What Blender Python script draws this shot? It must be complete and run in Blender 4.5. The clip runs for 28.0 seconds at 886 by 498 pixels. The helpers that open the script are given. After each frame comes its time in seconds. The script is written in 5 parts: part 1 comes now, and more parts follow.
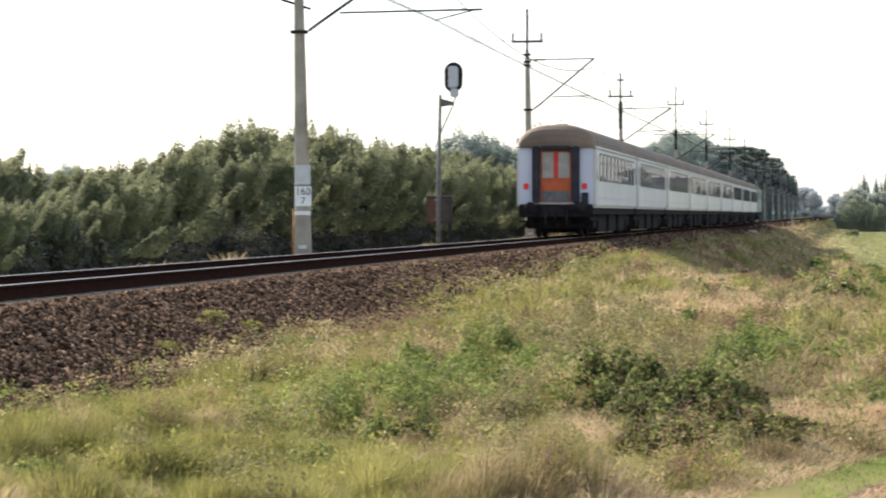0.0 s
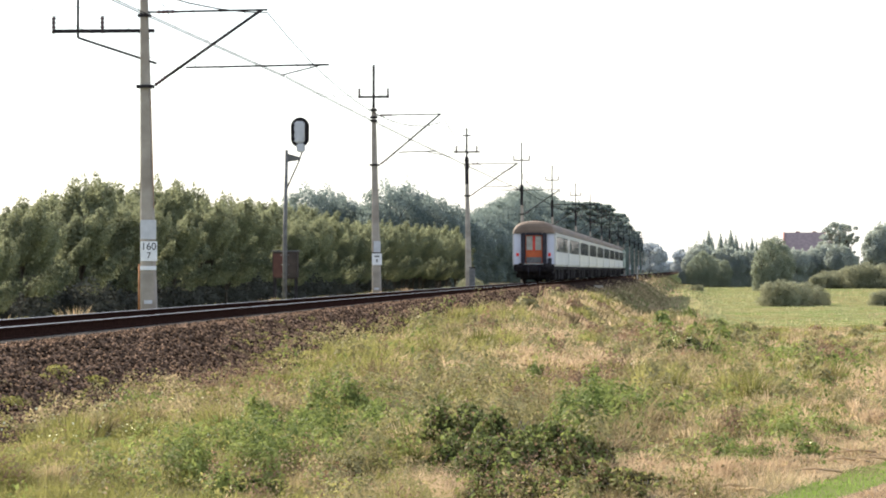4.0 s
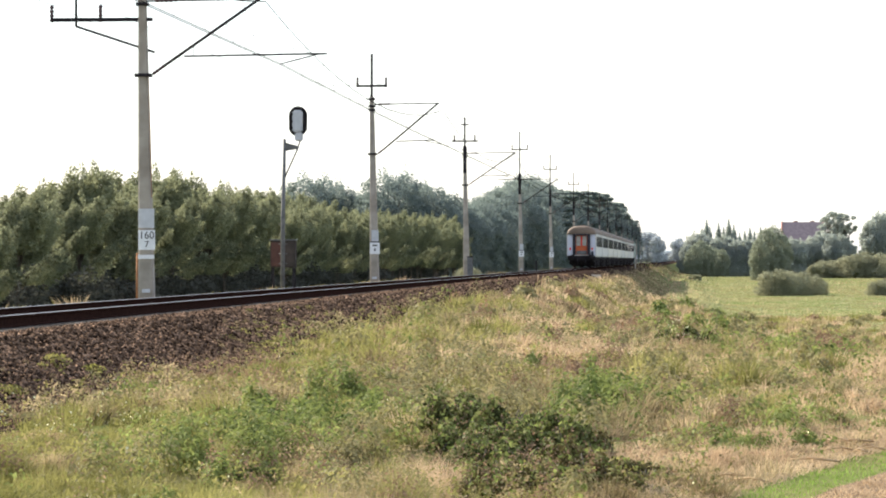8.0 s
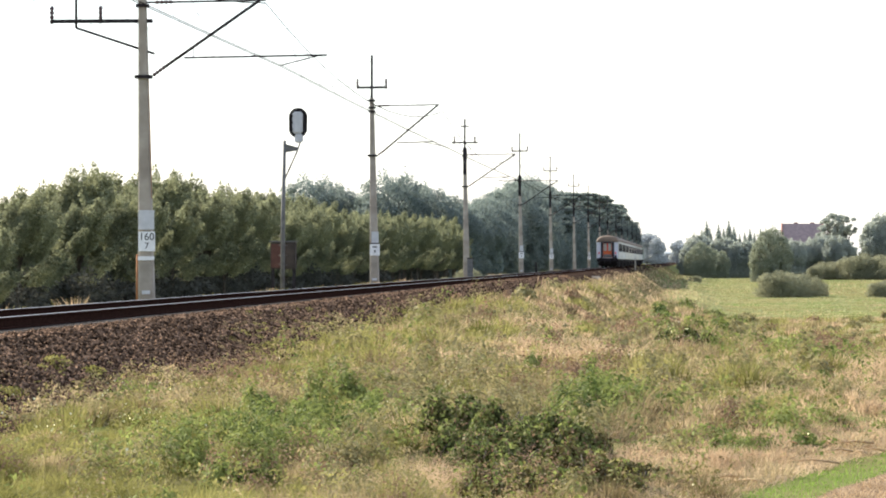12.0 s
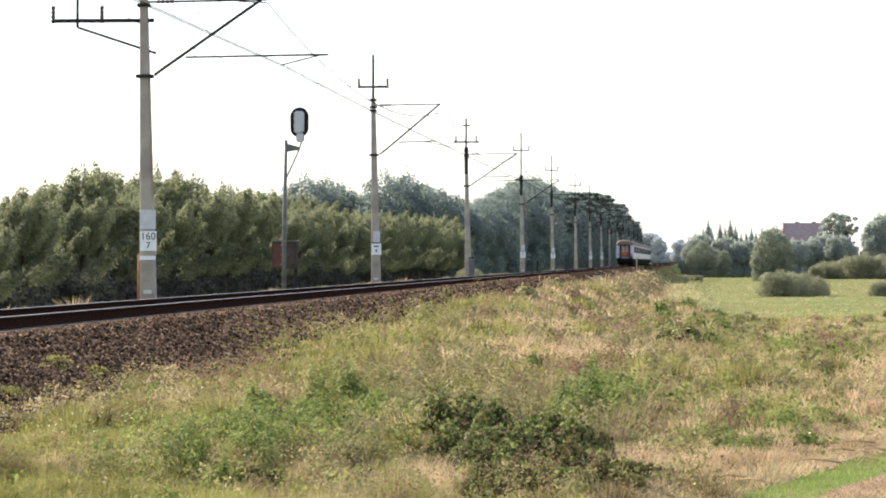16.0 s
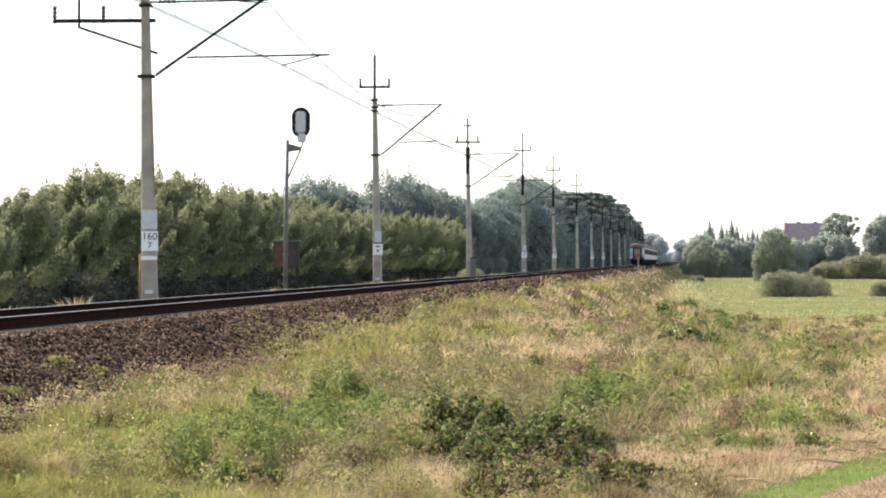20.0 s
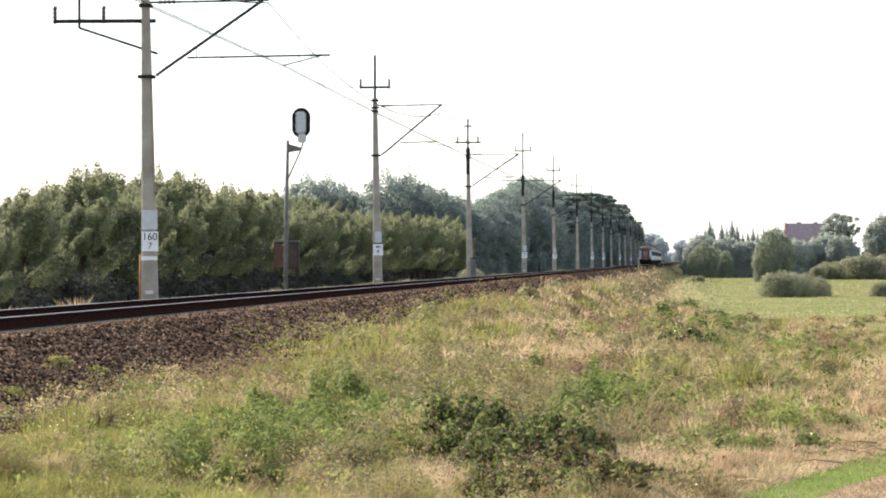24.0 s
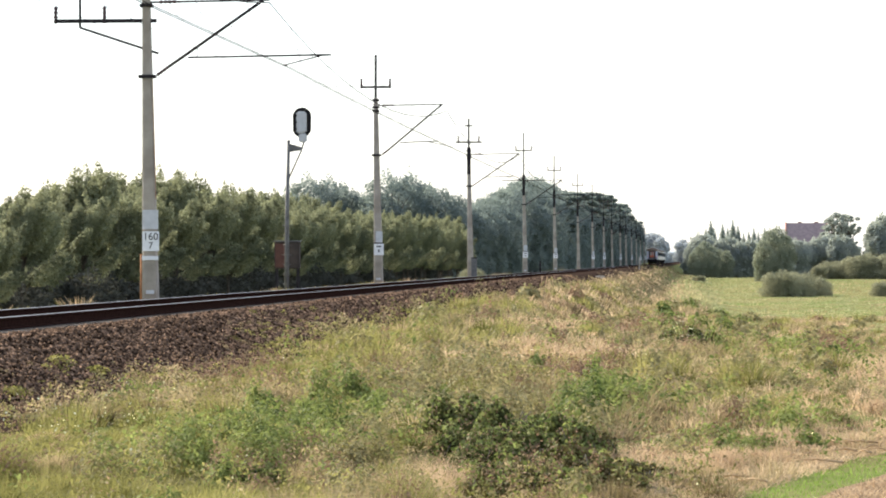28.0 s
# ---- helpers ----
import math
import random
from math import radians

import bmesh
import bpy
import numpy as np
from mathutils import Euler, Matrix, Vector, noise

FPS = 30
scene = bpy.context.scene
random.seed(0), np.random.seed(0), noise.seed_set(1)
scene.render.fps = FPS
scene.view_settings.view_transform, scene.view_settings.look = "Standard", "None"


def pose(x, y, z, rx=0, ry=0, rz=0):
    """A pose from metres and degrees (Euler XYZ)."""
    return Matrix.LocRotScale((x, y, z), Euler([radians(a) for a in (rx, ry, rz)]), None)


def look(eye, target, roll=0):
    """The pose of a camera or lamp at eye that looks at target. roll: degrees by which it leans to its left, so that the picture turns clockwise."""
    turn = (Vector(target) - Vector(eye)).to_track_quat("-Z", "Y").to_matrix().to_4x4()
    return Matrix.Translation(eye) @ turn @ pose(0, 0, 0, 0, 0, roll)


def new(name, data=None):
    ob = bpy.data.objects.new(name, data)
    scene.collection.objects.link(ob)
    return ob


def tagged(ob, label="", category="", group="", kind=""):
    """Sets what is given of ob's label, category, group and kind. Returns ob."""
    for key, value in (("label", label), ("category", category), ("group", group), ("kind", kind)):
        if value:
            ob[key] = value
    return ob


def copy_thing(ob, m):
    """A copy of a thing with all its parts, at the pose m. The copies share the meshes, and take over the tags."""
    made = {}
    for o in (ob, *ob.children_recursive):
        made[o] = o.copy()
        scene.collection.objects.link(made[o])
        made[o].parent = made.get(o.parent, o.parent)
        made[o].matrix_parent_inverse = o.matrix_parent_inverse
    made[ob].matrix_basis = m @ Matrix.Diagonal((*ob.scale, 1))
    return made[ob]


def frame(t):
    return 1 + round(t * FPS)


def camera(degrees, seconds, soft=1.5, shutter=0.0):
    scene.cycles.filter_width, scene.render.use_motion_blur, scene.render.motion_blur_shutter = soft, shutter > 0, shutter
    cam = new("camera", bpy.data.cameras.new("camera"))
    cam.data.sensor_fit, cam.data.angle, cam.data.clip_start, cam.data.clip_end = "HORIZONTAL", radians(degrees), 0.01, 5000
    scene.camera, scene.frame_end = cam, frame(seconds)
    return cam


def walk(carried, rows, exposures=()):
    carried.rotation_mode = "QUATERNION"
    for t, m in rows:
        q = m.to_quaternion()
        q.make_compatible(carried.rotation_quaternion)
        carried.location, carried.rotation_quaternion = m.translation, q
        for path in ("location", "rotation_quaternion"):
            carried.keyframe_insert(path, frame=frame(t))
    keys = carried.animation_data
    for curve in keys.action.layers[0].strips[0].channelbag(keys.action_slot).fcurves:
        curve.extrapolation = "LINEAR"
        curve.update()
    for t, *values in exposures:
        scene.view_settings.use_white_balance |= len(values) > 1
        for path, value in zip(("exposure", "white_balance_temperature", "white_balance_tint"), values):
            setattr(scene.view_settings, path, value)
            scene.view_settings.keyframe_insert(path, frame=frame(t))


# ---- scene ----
cam = camera(14.99, 28.0, soft=1.9, shutter=0.1)
EYE = Vector((10.28, 0.0, 0.778))

# seconds, degrees turned left of the line, degrees up, lean: a hand-held camera on one spot
TURNS = [
    (0, 6.830, -0.565, -0.131), (0.1, 5.959, -0.586, -0.099), (0.2, 5.676, -0.587, -0.066), (0.3, 5.574, -0.586, -0.034),
    (0.4, 5.573, -0.595, -0.002), (0.5, 5.619, -0.592, 0.031), (0.6, 5.662, -0.595, 0.020), (0.7, 5.681, -0.595, 0.010),
    (0.8, 5.763, -0.614, -0.001), (0.9, 5.764, -0.605, -0.012), (1, 5.769, -0.596, -0.022), (1.1, 5.754, -0.586, -0.009),
    (1.2, 5.711, -0.566, 0.004), (1.3, 5.681, -0.528, 0.018), (1.4, 5.671, -0.499, 0.031), (1.5, 5.686, -0.470, 0.045),
    (1.6, 5.679, -0.221, 0.058), (1.7, 5.646, 0.047, 0.070), (1.8, 5.607, 0.201, 0.083), (1.9, 5.559, 0.316, 0.096),
    (2, 5.080, 0.423, 0.109), (2.1, 4.625, 0.423, 0.086), (2.2, 4.511, 0.422, 0.063), (2.3, 4.432, 0.412, 0.040),
    (2.4, 4.433, 0.411, 0.017), (2.5, 4.438, 0.434, -0.006), (2.6, 4.463, 0.419, -0.011), (2.7, 4.495, 0.419, -0.015),
    (2.8, 4.543, 0.400, -0.020), (2.9, 4.582, 0.400, -0.025), (3, 4.510, 0.419, -0.030), (3.1, 4.362, 0.389, -0.044),
    (3.5, 4.210, 0.387, -0.097), (5.5, 4.245, 0.263, 0.026), (6, 4.199, 0.255, -0.027), (6.5, 4.192, 0.237, -0.015),
    (7, 4.193, 0.214, -0.009), (7.5, 4.198, 0.194, -0.008), (8, 4.179, 0.184, -0.011), (8.5, 4.164, 0.184, -0.014),
    (9, 4.159, 0.184, -0.012), (9.5, 4.159, 0.184, -0.012), (10, 4.159, 0.194, -0.016), (10.5, 4.159, 0.203, -0.015),
    (11, 4.164, 0.213, -0.013), (11.5, 4.169, 0.211, -0.004), (12, 4.179, 0.210, -0.002), (12.5, 4.181, 0.209, 0.003),
    (14.5, 4.210, 0.199, -0.007), (15, 4.210, 0.200, -0.015), (16, 4.204, 0.200, -0.020), (17, 4.206, 0.203, -0.025),
    (18, 4.217, 0.207, -0.020), (19, 4.220, 0.205, -0.000), (20, 4.229, 0.202, -0.019), (21, 4.232, 0.199, -0.009),
    (21.5, 4.232, 0.199, -0.009), (23.5, 4.232, 0.205, -0.019), (24, 4.233, 0.208, -0.019), (25, 4.233, 0.208, -0.017),
    (26, 4.239, 0.207, -0.031), (27, 4.241, 0.204, -0.052), (28, 4.247, 0.203, -0.031),]


def aim(left, up, lean):
    a, b = radians(left), radians(up)
    way = Vector((-math.sin(a) * math.cos(b), math.cos(a) * math.cos(b), math.sin(b)))
    return look(EYE, EYE + way * 100, lean)


walk(cam, [(t, aim(a, b, c)) for t, a, b, c in TURNS], exposures=((0.0, 1.16), (0.3, 1.24), (1.0, 1.48), (2.0, 1.46), (3.2, 1.36), (5.5, 1.30), (28.0, 1.30)))

# ---- daylight: hazy bright sky, sun to the left of the line and a little ahead ----
SUN_UP, SUN_ROUND = 29.0, -50.0
world = bpy.data.worlds.new("world")
scene.world = world
world.use_nodes = True
wn = world.node_tree
sky = wn.nodes.new("ShaderNodeTexSky")
sky.sky_type = "NISHITA"
sky.sun_disc = False
sky.sun_elevation = radians(SUN_UP)
sky.sun_rotation = radians(SUN_ROUND % 360)
sky.air_density, sky.dust_density, sky.ozone_density = 1.0, 1.0, 2.0
wn.nodes["Background"].inputs["Strength"].default_value = 0.13
# thin white haze over the whole sky
haze = wn.nodes.new("ShaderNodeMixRGB")
haze.inputs[0].default_value, haze.inputs[2].default_value = 0.55, (3.6, 3.85, 4.4, 1)
wn.links.new(sky.outputs["Color"], haze.inputs[1])
wn.links.new(haze.outputs[0], wn.nodes["Background"].inputs["Color"])
sun = new("sun", bpy.data.lights.new("sun", "SUN"))
sun.data.energy, sun.data.angle, sun.data.color = 5.0, radians(0.6), (1.0, 0.91, 0.76)
sa, sb = radians(SUN_ROUND), radians(SUN_UP)
sun_way = Vector((math.sin(sa) * math.cos(sb), math.cos(sa) * math.cos(sb), math.sin(sb)))
sun.matrix_world = look(sun_way * 50, (0, 0, 0))


# ---- materials ----
def mat(name, c1, c2, scale=4.0, rough=0.8, metal=0.0, bump=0.3, fine=40.0, vary=0.0, per="", c3=None, coarse=0.35, through_light=0.0, spec=0.25, column=False):
    """Two-scale noise colour with fine relief. vary: how far pieces differ, per island or per object."""
    m = bpy.data.materials.new(name)
    m.use_nodes = True
    nt = m.node_tree
    nodes, link = nt.nodes, nt.links.new
    bsdf = nodes["Principled BSDF"]
    bsdf.inputs["Roughness"].default_value, bsdf.inputs["Metallic"].default_value = rough, metal
    bsdf.inputs["Specular IOR Level"].default_value = spec
    co = nodes.new("ShaderNodeTexCoord")
    n1 = nodes.new("ShaderNodeTexNoise")
    n1.inputs["Scale"].default_value, n1.inputs["Detail"].default_value = scale, 6
    if column:
        # the same colour all the way up a plant
        flat = nodes.new("ShaderNodeVectorMath")
        flat.operation = "MULTIPLY"
        flat.inputs[1].default_value = (1.0, 0.6, 0.12)
        link(co.outputs["Object"], flat.inputs[0])
        link(flat.outputs[0], n1.inputs["Vector"])
        n1.inputs["Detail"].default_value = 3
    else:
        link(co.outputs["Object"], n1.inputs["Vector"])
    ramp = nodes.new("ShaderNodeValToRGB")
    ramp.color_ramp.elements[0].position, ramp.color_ramp.elements[1].position = 0.32, 0.68
    ramp.color_ramp.elements[0].color, ramp.color_ramp.elements[1].color = (*c1, 1), (*c2, 1)
    link(n1.outputs["Fac"], ramp.inputs["Fac"])
    out = ramp.outputs["Color"]
    if c3:
        n2 = nodes.new("ShaderNodeTexNoise")
        n2.inputs["Scale"].default_value, n2.inputs["Detail"].default_value = scale * coarse * 0.4, 4
        link(co.outputs["Object"], n2.inputs["Vector"])
        r2 = nodes.new("ShaderNodeValToRGB")
        r2.color_ramp.elements[0].position, r2.color_ramp.elements[1].position = 0.48, 0.62
        link(n2.outputs["Fac"], r2.inputs["Fac"])
        mix = nodes.new("ShaderNodeMixRGB")
        mix.inputs[2].default_value = (*c3, 1)
        link(r2.outputs["Color"], mix.inputs[0])
        link(out, mix.inputs[1])
        out = mix.outputs[0]
    if per:
        src = nodes.new("ShaderNodeNewGeometry" if per == "island" else "ShaderNodeObjectInfo")
        rnd = src.outputs["Random Per Island" if per == "island" else "Random"]
        mr = nodes.new("ShaderNodeMapRange")
        mr.inputs[3].default_value, mr.inputs[4].default_value = 1 - vary, 1 + vary
        link(rnd, mr.inputs[0])
        hsv = nodes.new("ShaderNodeHueSaturation")
        link(mr.outputs[0], hsv.inputs["Value"])
        link(out, hsv.inputs["Color"])
        out = hsv.outputs[0]
    link(out, bsdf.inputs["Base Color"])
    if bump:
        n3 = nodes.new("ShaderNodeTexNoise")
        n3.inputs["Scale"].default_value, n3.inputs["Detail"].default_value = fine, 3
        link(co.outputs["Object"], n3.inputs["Vector"])
        bp = nodes.new("ShaderNodeBump")
        bp.inputs["Strength"].default_value, bp.inputs["Distance"].default_value = bump, 0.02
        link(n3.outputs["Fac"], bp.inputs["Height"])
        link(bp.outputs[0], bsdf.inputs["Normal"])
    if through_light:
        tr = nodes.new("ShaderNodeBsdfTranslucent")
        link(out, tr.inputs["Color"])
        ms = nodes.new("ShaderNodeMixShader")
        ms.inputs[0].default_value = through_light
        link(bsdf.outputs[0], ms.inputs[1])
        link(tr.outputs[0], ms.inputs[2])
        link(ms.outputs[0], nodes["Material Output"].inputs["Surface"])
    return m


M = dict(
    ground=mat("meadow soil and turf", (0.110, 0.112, 0.045), (0.230, 0.200, 0.095), 0.6, 0.95, bump=0.6, fine=9, c3=(0.120, 0.155, 0.052), spec=0.0),
    ballast=mat("ballast bed", (0.022, 0.015, 0.012), (0.065, 0.044, 0.034), 18, 0.95, bump=1.0, fine=22, spec=0.0),
    stone=mat("ballast stone", (0.018, 0.012, 0.009), (0.195, 0.130, 0.092), 9, 0.95, bump=0.4, spec=0.0, vary=0.85, per="island"),
    stone_one=mat("loose ballast stone", (0.018, 0.012, 0.009), (0.195, 0.130, 0.092), 9, 0.95, bump=0.4, spec=0.0, vary=0.85, per="object"),
    rail=mat("rusty rail side", (0.022, 0.011, 0.009), (0.04, 0.02, 0.015), 12, 0.95, bump=0.4, spec=0.0),
    railhead=mat("worn rail head", (0.30, 0.29, 0.30), (0.45, 0.44, 0.45), 3, 0.42, metal=1.0, bump=0.05),
    sleeper=mat("weathered sleeper", (0.05, 0.04, 0.035), (0.10, 0.085, 0.07), 7, 0.9, vary=0.3, per="object"),
    concrete=mat("weathered concrete", (0.262, 0.230, 0.194), (0.420, 0.372, 0.315), 2.2, 0.9, bump=0.4, c3=(0.22, 0.18, 0.145)),
    steel_dark=mat("dark painted steel", (0.014, 0.012, 0.014), (0.036, 0.031, 0.033), 8, 0.7, bump=0.1, spec=0.1),
    steel_grey=mat("grey painted steel", (0.10, 0.10, 0.10), (0.17, 0.165, 0.16), 6, 0.6, bump=0.1),
    wire=mat("weathered copper wire", (0.022, 0.020, 0.020), (0.045, 0.040, 0.038), 3, 0.95, bump=0, spec=0.0),
    insulator=mat("brown glazed porcelain", (0.05, 0.03, 0.035), (0.09, 0.05, 0.05), 6, 0.25, bump=0),
    plate=mat("white enamel plate", (0.66, 0.66, 0.68), (0.78, 0.78, 0.78), 5, 0.45, bump=0.05),
    plate_grey=mat("faded grey plate", (0.45, 0.46, 0.48), (0.58, 0.58, 0.60), 5, 0.6, bump=0.05),
    black=mat("black lettering", (0.02, 0.02, 0.02), (0.03, 0.03, 0.03), 5, 0.6, bump=0),
    leaf_grove=mat("grove leaves", (0.105, 0.120, 0.078), (0.350, 0.360, 0.205), 0.6, 0.6, bump=0, vary=0.22, per="island", through_light=0.48, spec=0.05),
    # blue-grey of the distance haze is put into the leaf colour
    leaf_wood=mat("hazed woodland leaves", (0.165, 0.200, 0.200), (0.230, 0.275, 0.238), 0.2, 0.8, bump=0, vary=0.06, per="island", through_light=0.5, spec=0.02),
    # lightened, so that the leaf colour carries the haze across the meadow
    leaf_hedge=mat("hazed hedgerow leaves", (0.310, 0.345, 0.325), (0.440, 0.465, 0.385), 0.2, 0.8, bump=0, vary=0.12, per="island", through_light=0.48, spec=0.03),
    # mist over the far trees is put into their leaf colour
    leaf_far=mat("far leaves with mist in the colour", (0.42, 0.45, 0.465), (0.52, 0.545, 0.555), 0.2, 0.9, bump=0, vary=0.15, per="island", through_light=0.2),
    leaf_olive=mat("olive shrub leaves", (0.215, 0.220, 0.145), (0.370, 0.365, 0.240), 0.4, 0.75, bump=0, vary=0.18, per="island", through_light=0.42, spec=0.03),
    # needle colour paled by the same painted-in haze
    leaf_conifer=mat("hazed conifer needles", (0.290, 0.335, 0.310), (0.385, 0.420, 0.355), 0.4, 0.85, bump=0, vary=0.12, per="island", through_light=0.42, spec=0.03),
    # pale end of the noise colour stands in for sunlit leaf clusters
    leaf_bramble=mat("bramble leaves", (0.030, 0.038, 0.014), (0.205, 0.215, 0.080), 3.0, 0.6, bump=0, vary=0.55, per="island", through_light=0.28, spec=0.05),
    leaf_weed=mat("nettle leaves", (0.088, 0.122, 0.034), (0.270, 0.305, 0.095), 2.0, 0.6, bump=0, vary=0.26, per="island", through_light=0.42, column=True, spec=0.05),
    # shade below the grove crowns is put into this dark colour
    leaf_under=mat("undergrowth leaves with shade in the colour", (0.052, 0.054, 0.046), (0.098, 0.098, 0.080), 0.8, 0.8, bump=0, vary=0.2, per="island", through_light=0.15, spec=0.03),
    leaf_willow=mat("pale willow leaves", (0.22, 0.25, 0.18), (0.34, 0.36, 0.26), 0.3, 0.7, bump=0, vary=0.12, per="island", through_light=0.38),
    leaf_autumn=mat("yellowing bramble leaves", (0.055, 0.046, 0.020), (0.185, 0.160, 0.065), 3.0, 0.6, bump=0, vary=0.4, per="island", through_light=0.25, spec=0.05),
    bark=mat("bark", (0.05, 0.04, 0.03), (0.12, 0.10, 0.08), 5, 0.95, bump=0.8),
    grass=mat("green grass", (0.114, 0.116, 0.032), (0.355, 0.328, 0.118), 1.3, 0.6, bump=0, vary=0.16, per="island", through_light=0.46, column=True, spec=0.05),
    grass_olive=mat("late summer grass", (0.165, 0.128, 0.062), (0.460, 0.370, 0.215), 1.3, 0.65, bump=0, vary=0.18, per="island", through_light=0.46, column=True, spec=0.05),
    straw=mat("dry straw grass", (0.385, 0.275, 0.168), (0.600, 0.455, 0.300), 2.2, 0.7, bump=0, vary=0.16, per="island", through_light=0.42, column=True, spec=0.05),
    lawn=mat("fresh short lawn", (0.150, 0.235, 0.042), (0.235, 0.330, 0.075), 1.5, 0.6, bump=0, vary=0.2, per="island", through_light=0.42, spec=0.05),
    meadow=mat("soft green meadow grass", (0.250, 0.275, 0.135), (0.360, 0.365, 0.190), 0.12, 0.7, bump=0, vary=0.08, per="island", through_light=0.45, c3=(0.400, 0.360, 0.190), coarse=0.9, column=True, spec=0.05),
    bank=mat("withered brown bank grass", (0.140, 0.108, 0.060), (0.360, 0.280, 0.170), 0.9, 0.75, bump=0, vary=0.2, per="island", through_light=0.3, column=True, spec=0.03),
    beige=mat("weathered beige concrete", (0.38, 0.34, 0.28), (0.52, 0.47, 0.40), 4, 0.9, bump=0.3),
    flower=mat("pale yellow flowers", (0.70, 0.66, 0.25), (0.85, 0.82, 0.60), 3, 0.6, bump=0, vary=0.3, per="island"),
    dock=mat("brown dock seed heads", (0.190, 0.120, 0.075), (0.330, 0.225, 0.145), 2, 0.8, bump=0, vary=0.30, per="island", through_light=0.30, spec=0.05),
    weed_grey=mat("grey-green mugwort leaves", (0.180, 0.165, 0.070), (0.340, 0.300, 0.150), 2, 0.6, bump=0, vary=0.22, per="island", through_light=0.38, spec=0.05),
    soil=mat("bare soil with litter", (0.095, 0.068, 0.045), (0.250, 0.180, 0.118), 5, 0.95, bump=1.0, fine=12, spec=0.0),
    # clay red greyed towards mauve: distance haze is put into the colour
    roof_red=mat("red clay roof", (0.250, 0.190, 0.190), (0.330, 0.250, 0.245), 1.2, 0.85, bump=0.3),
    rust_red=mat("faded red rust paint", (0.085, 0.045, 0.038), (0.130, 0.065, 0.052), 3, 0.95, spec=0.05),
    brick=mat("brick wall", (0.230, 0.115, 0.100), (0.330, 0.180, 0.150), 2, 0.9),
    white=mat("white paint", (0.70, 0.70, 0.72), (0.80, 0.80, 0.80), 2, 0.5, bump=0.05),
    coach_side=mat("pale grey coach paint", (0.50, 0.49, 0.47), (0.62, 0.605, 0.58), 0.5, 0.5, bump=0.05, c3=(0.50, 0.49, 0.48)),
    # lavender tint of sky light on the coach ends is put into this colour
    coach_end=mat("coach end paint with sky tint", (0.54, 0.55, 0.63), (0.66, 0.67, 0.74), 0.6, 0.4, bump=0.05),
    coach_roof=mat("brown sooty coach roof", (0.125, 0.090, 0.066), (0.215, 0.155, 0.112), 0.8, 0.75, bump=0.2, c3=(0.155, 0.118, 0.095)),
    under=mat("sooty underframe", (0.014, 0.012, 0.014), (0.034, 0.029, 0.029), 5, 0.9, bump=0.4, spec=0.05),
    rubber=mat("black gangway rubber", (0.022, 0.02, 0.028), (0.04, 0.037, 0.045), 4, 0.7),
    glass=mat("dark window glass", (0.02, 0.022, 0.026), (0.03, 0.034, 0.038), 0.7, 0.004, bump=0, spec=0.003),
    glass_pale=mat("pale beige window glass", (0.30, 0.28, 0.24), (0.42, 0.39, 0.34), 3, 0.25, bump=0),
    orange=mat("orange door paint", (0.42, 0.085, 0.03), (0.55, 0.12, 0.04), 3, 0.45, bump=0.05),
    red=mat("red paint", (0.55, 0.035, 0.03), (0.65, 0.06, 0.05), 3, 0.45, bump=0.05),
    loco=mat("green locomotive paint", (0.10, 0.16, 0.14), (0.16, 0.22, 0.20), 1, 0.45, bump=0.05),
    rust_bright=mat("orange rust", (0.24, 0.10, 0.04), (0.36, 0.17, 0.08), 5, 0.9),
    rust=mat("rusty brown box", (0.050, 0.042, 0.038), (0.085, 0.066, 0.056), 3, 0.95, spec=0.05),
)
lamp = bpy.data.materials.new("lit red tail lamp")
lamp.use_nodes = True
lamp.node_tree.nodes["Principled BSDF"].inputs["Base Color"].default_value = (0.7, 0.02, 0.02, 1)
lamp.node_tree.nodes["Principled BSDF"].inputs["Emission Color"].default_value = (1.0, 0.06, 0.05, 1)
lamp.node_tree.nodes["Principled BSDF"].inputs["Emission Strength"].default_value = 0.03
M["lamp"] = lamp


# ---- mesh helpers ----
def mesh_of(name, verts, faces, material, smooth=False):
    me = bpy.data.meshes.new(name)
    me.from_pydata([tuple(v) for v in verts], [], faces)
    if material:
        me.materials.append(material)
    if smooth:
        me.polygons.foreach_set("use_smooth", [True] * len(me.polygons))
    me.update()
    return me


def fast_mesh(name, co, sizes, idx, material):
    """A mesh from arrays: vertex places, face sizes, corner indices."""
    me = bpy.data.meshes.new(name)
    me.vertices.add(len(co))
    me.vertices.foreach_set("co", np.ascontiguousarray(co, dtype=np.float32).ravel())
    me.loops.add(len(idx))
    me.loops.foreach_set("vertex_index", np.ascontiguousarray(idx, dtype=np.int32))
    me.polygons.add(len(sizes))
    starts = np.concatenate([[0], np.cumsum(sizes)[:-1]]).astype(np.int32)
    me.polygons.foreach_set("loop_start", starts)
    me.update(calc_edges=True)
    me.materials.append(material)
    return me


def part(name, bm, material, parent, label=""):
    """One mesh under a thing or a part. bm: a bmesh or a ready mesh."""
    if isinstance(bm, bmesh.types.BMesh):
        me = bpy.data.meshes.new(name)
        bm.to_mesh(me)
        bm.free()
        me.materials.append(material)
    else:
        me = bm
    ob = new(name, me)
    ob.parent = parent
    return tagged(ob, label)


def thing(name, label, category, group="", kind=""):
    return tagged(new(name), label, category, group, kind)


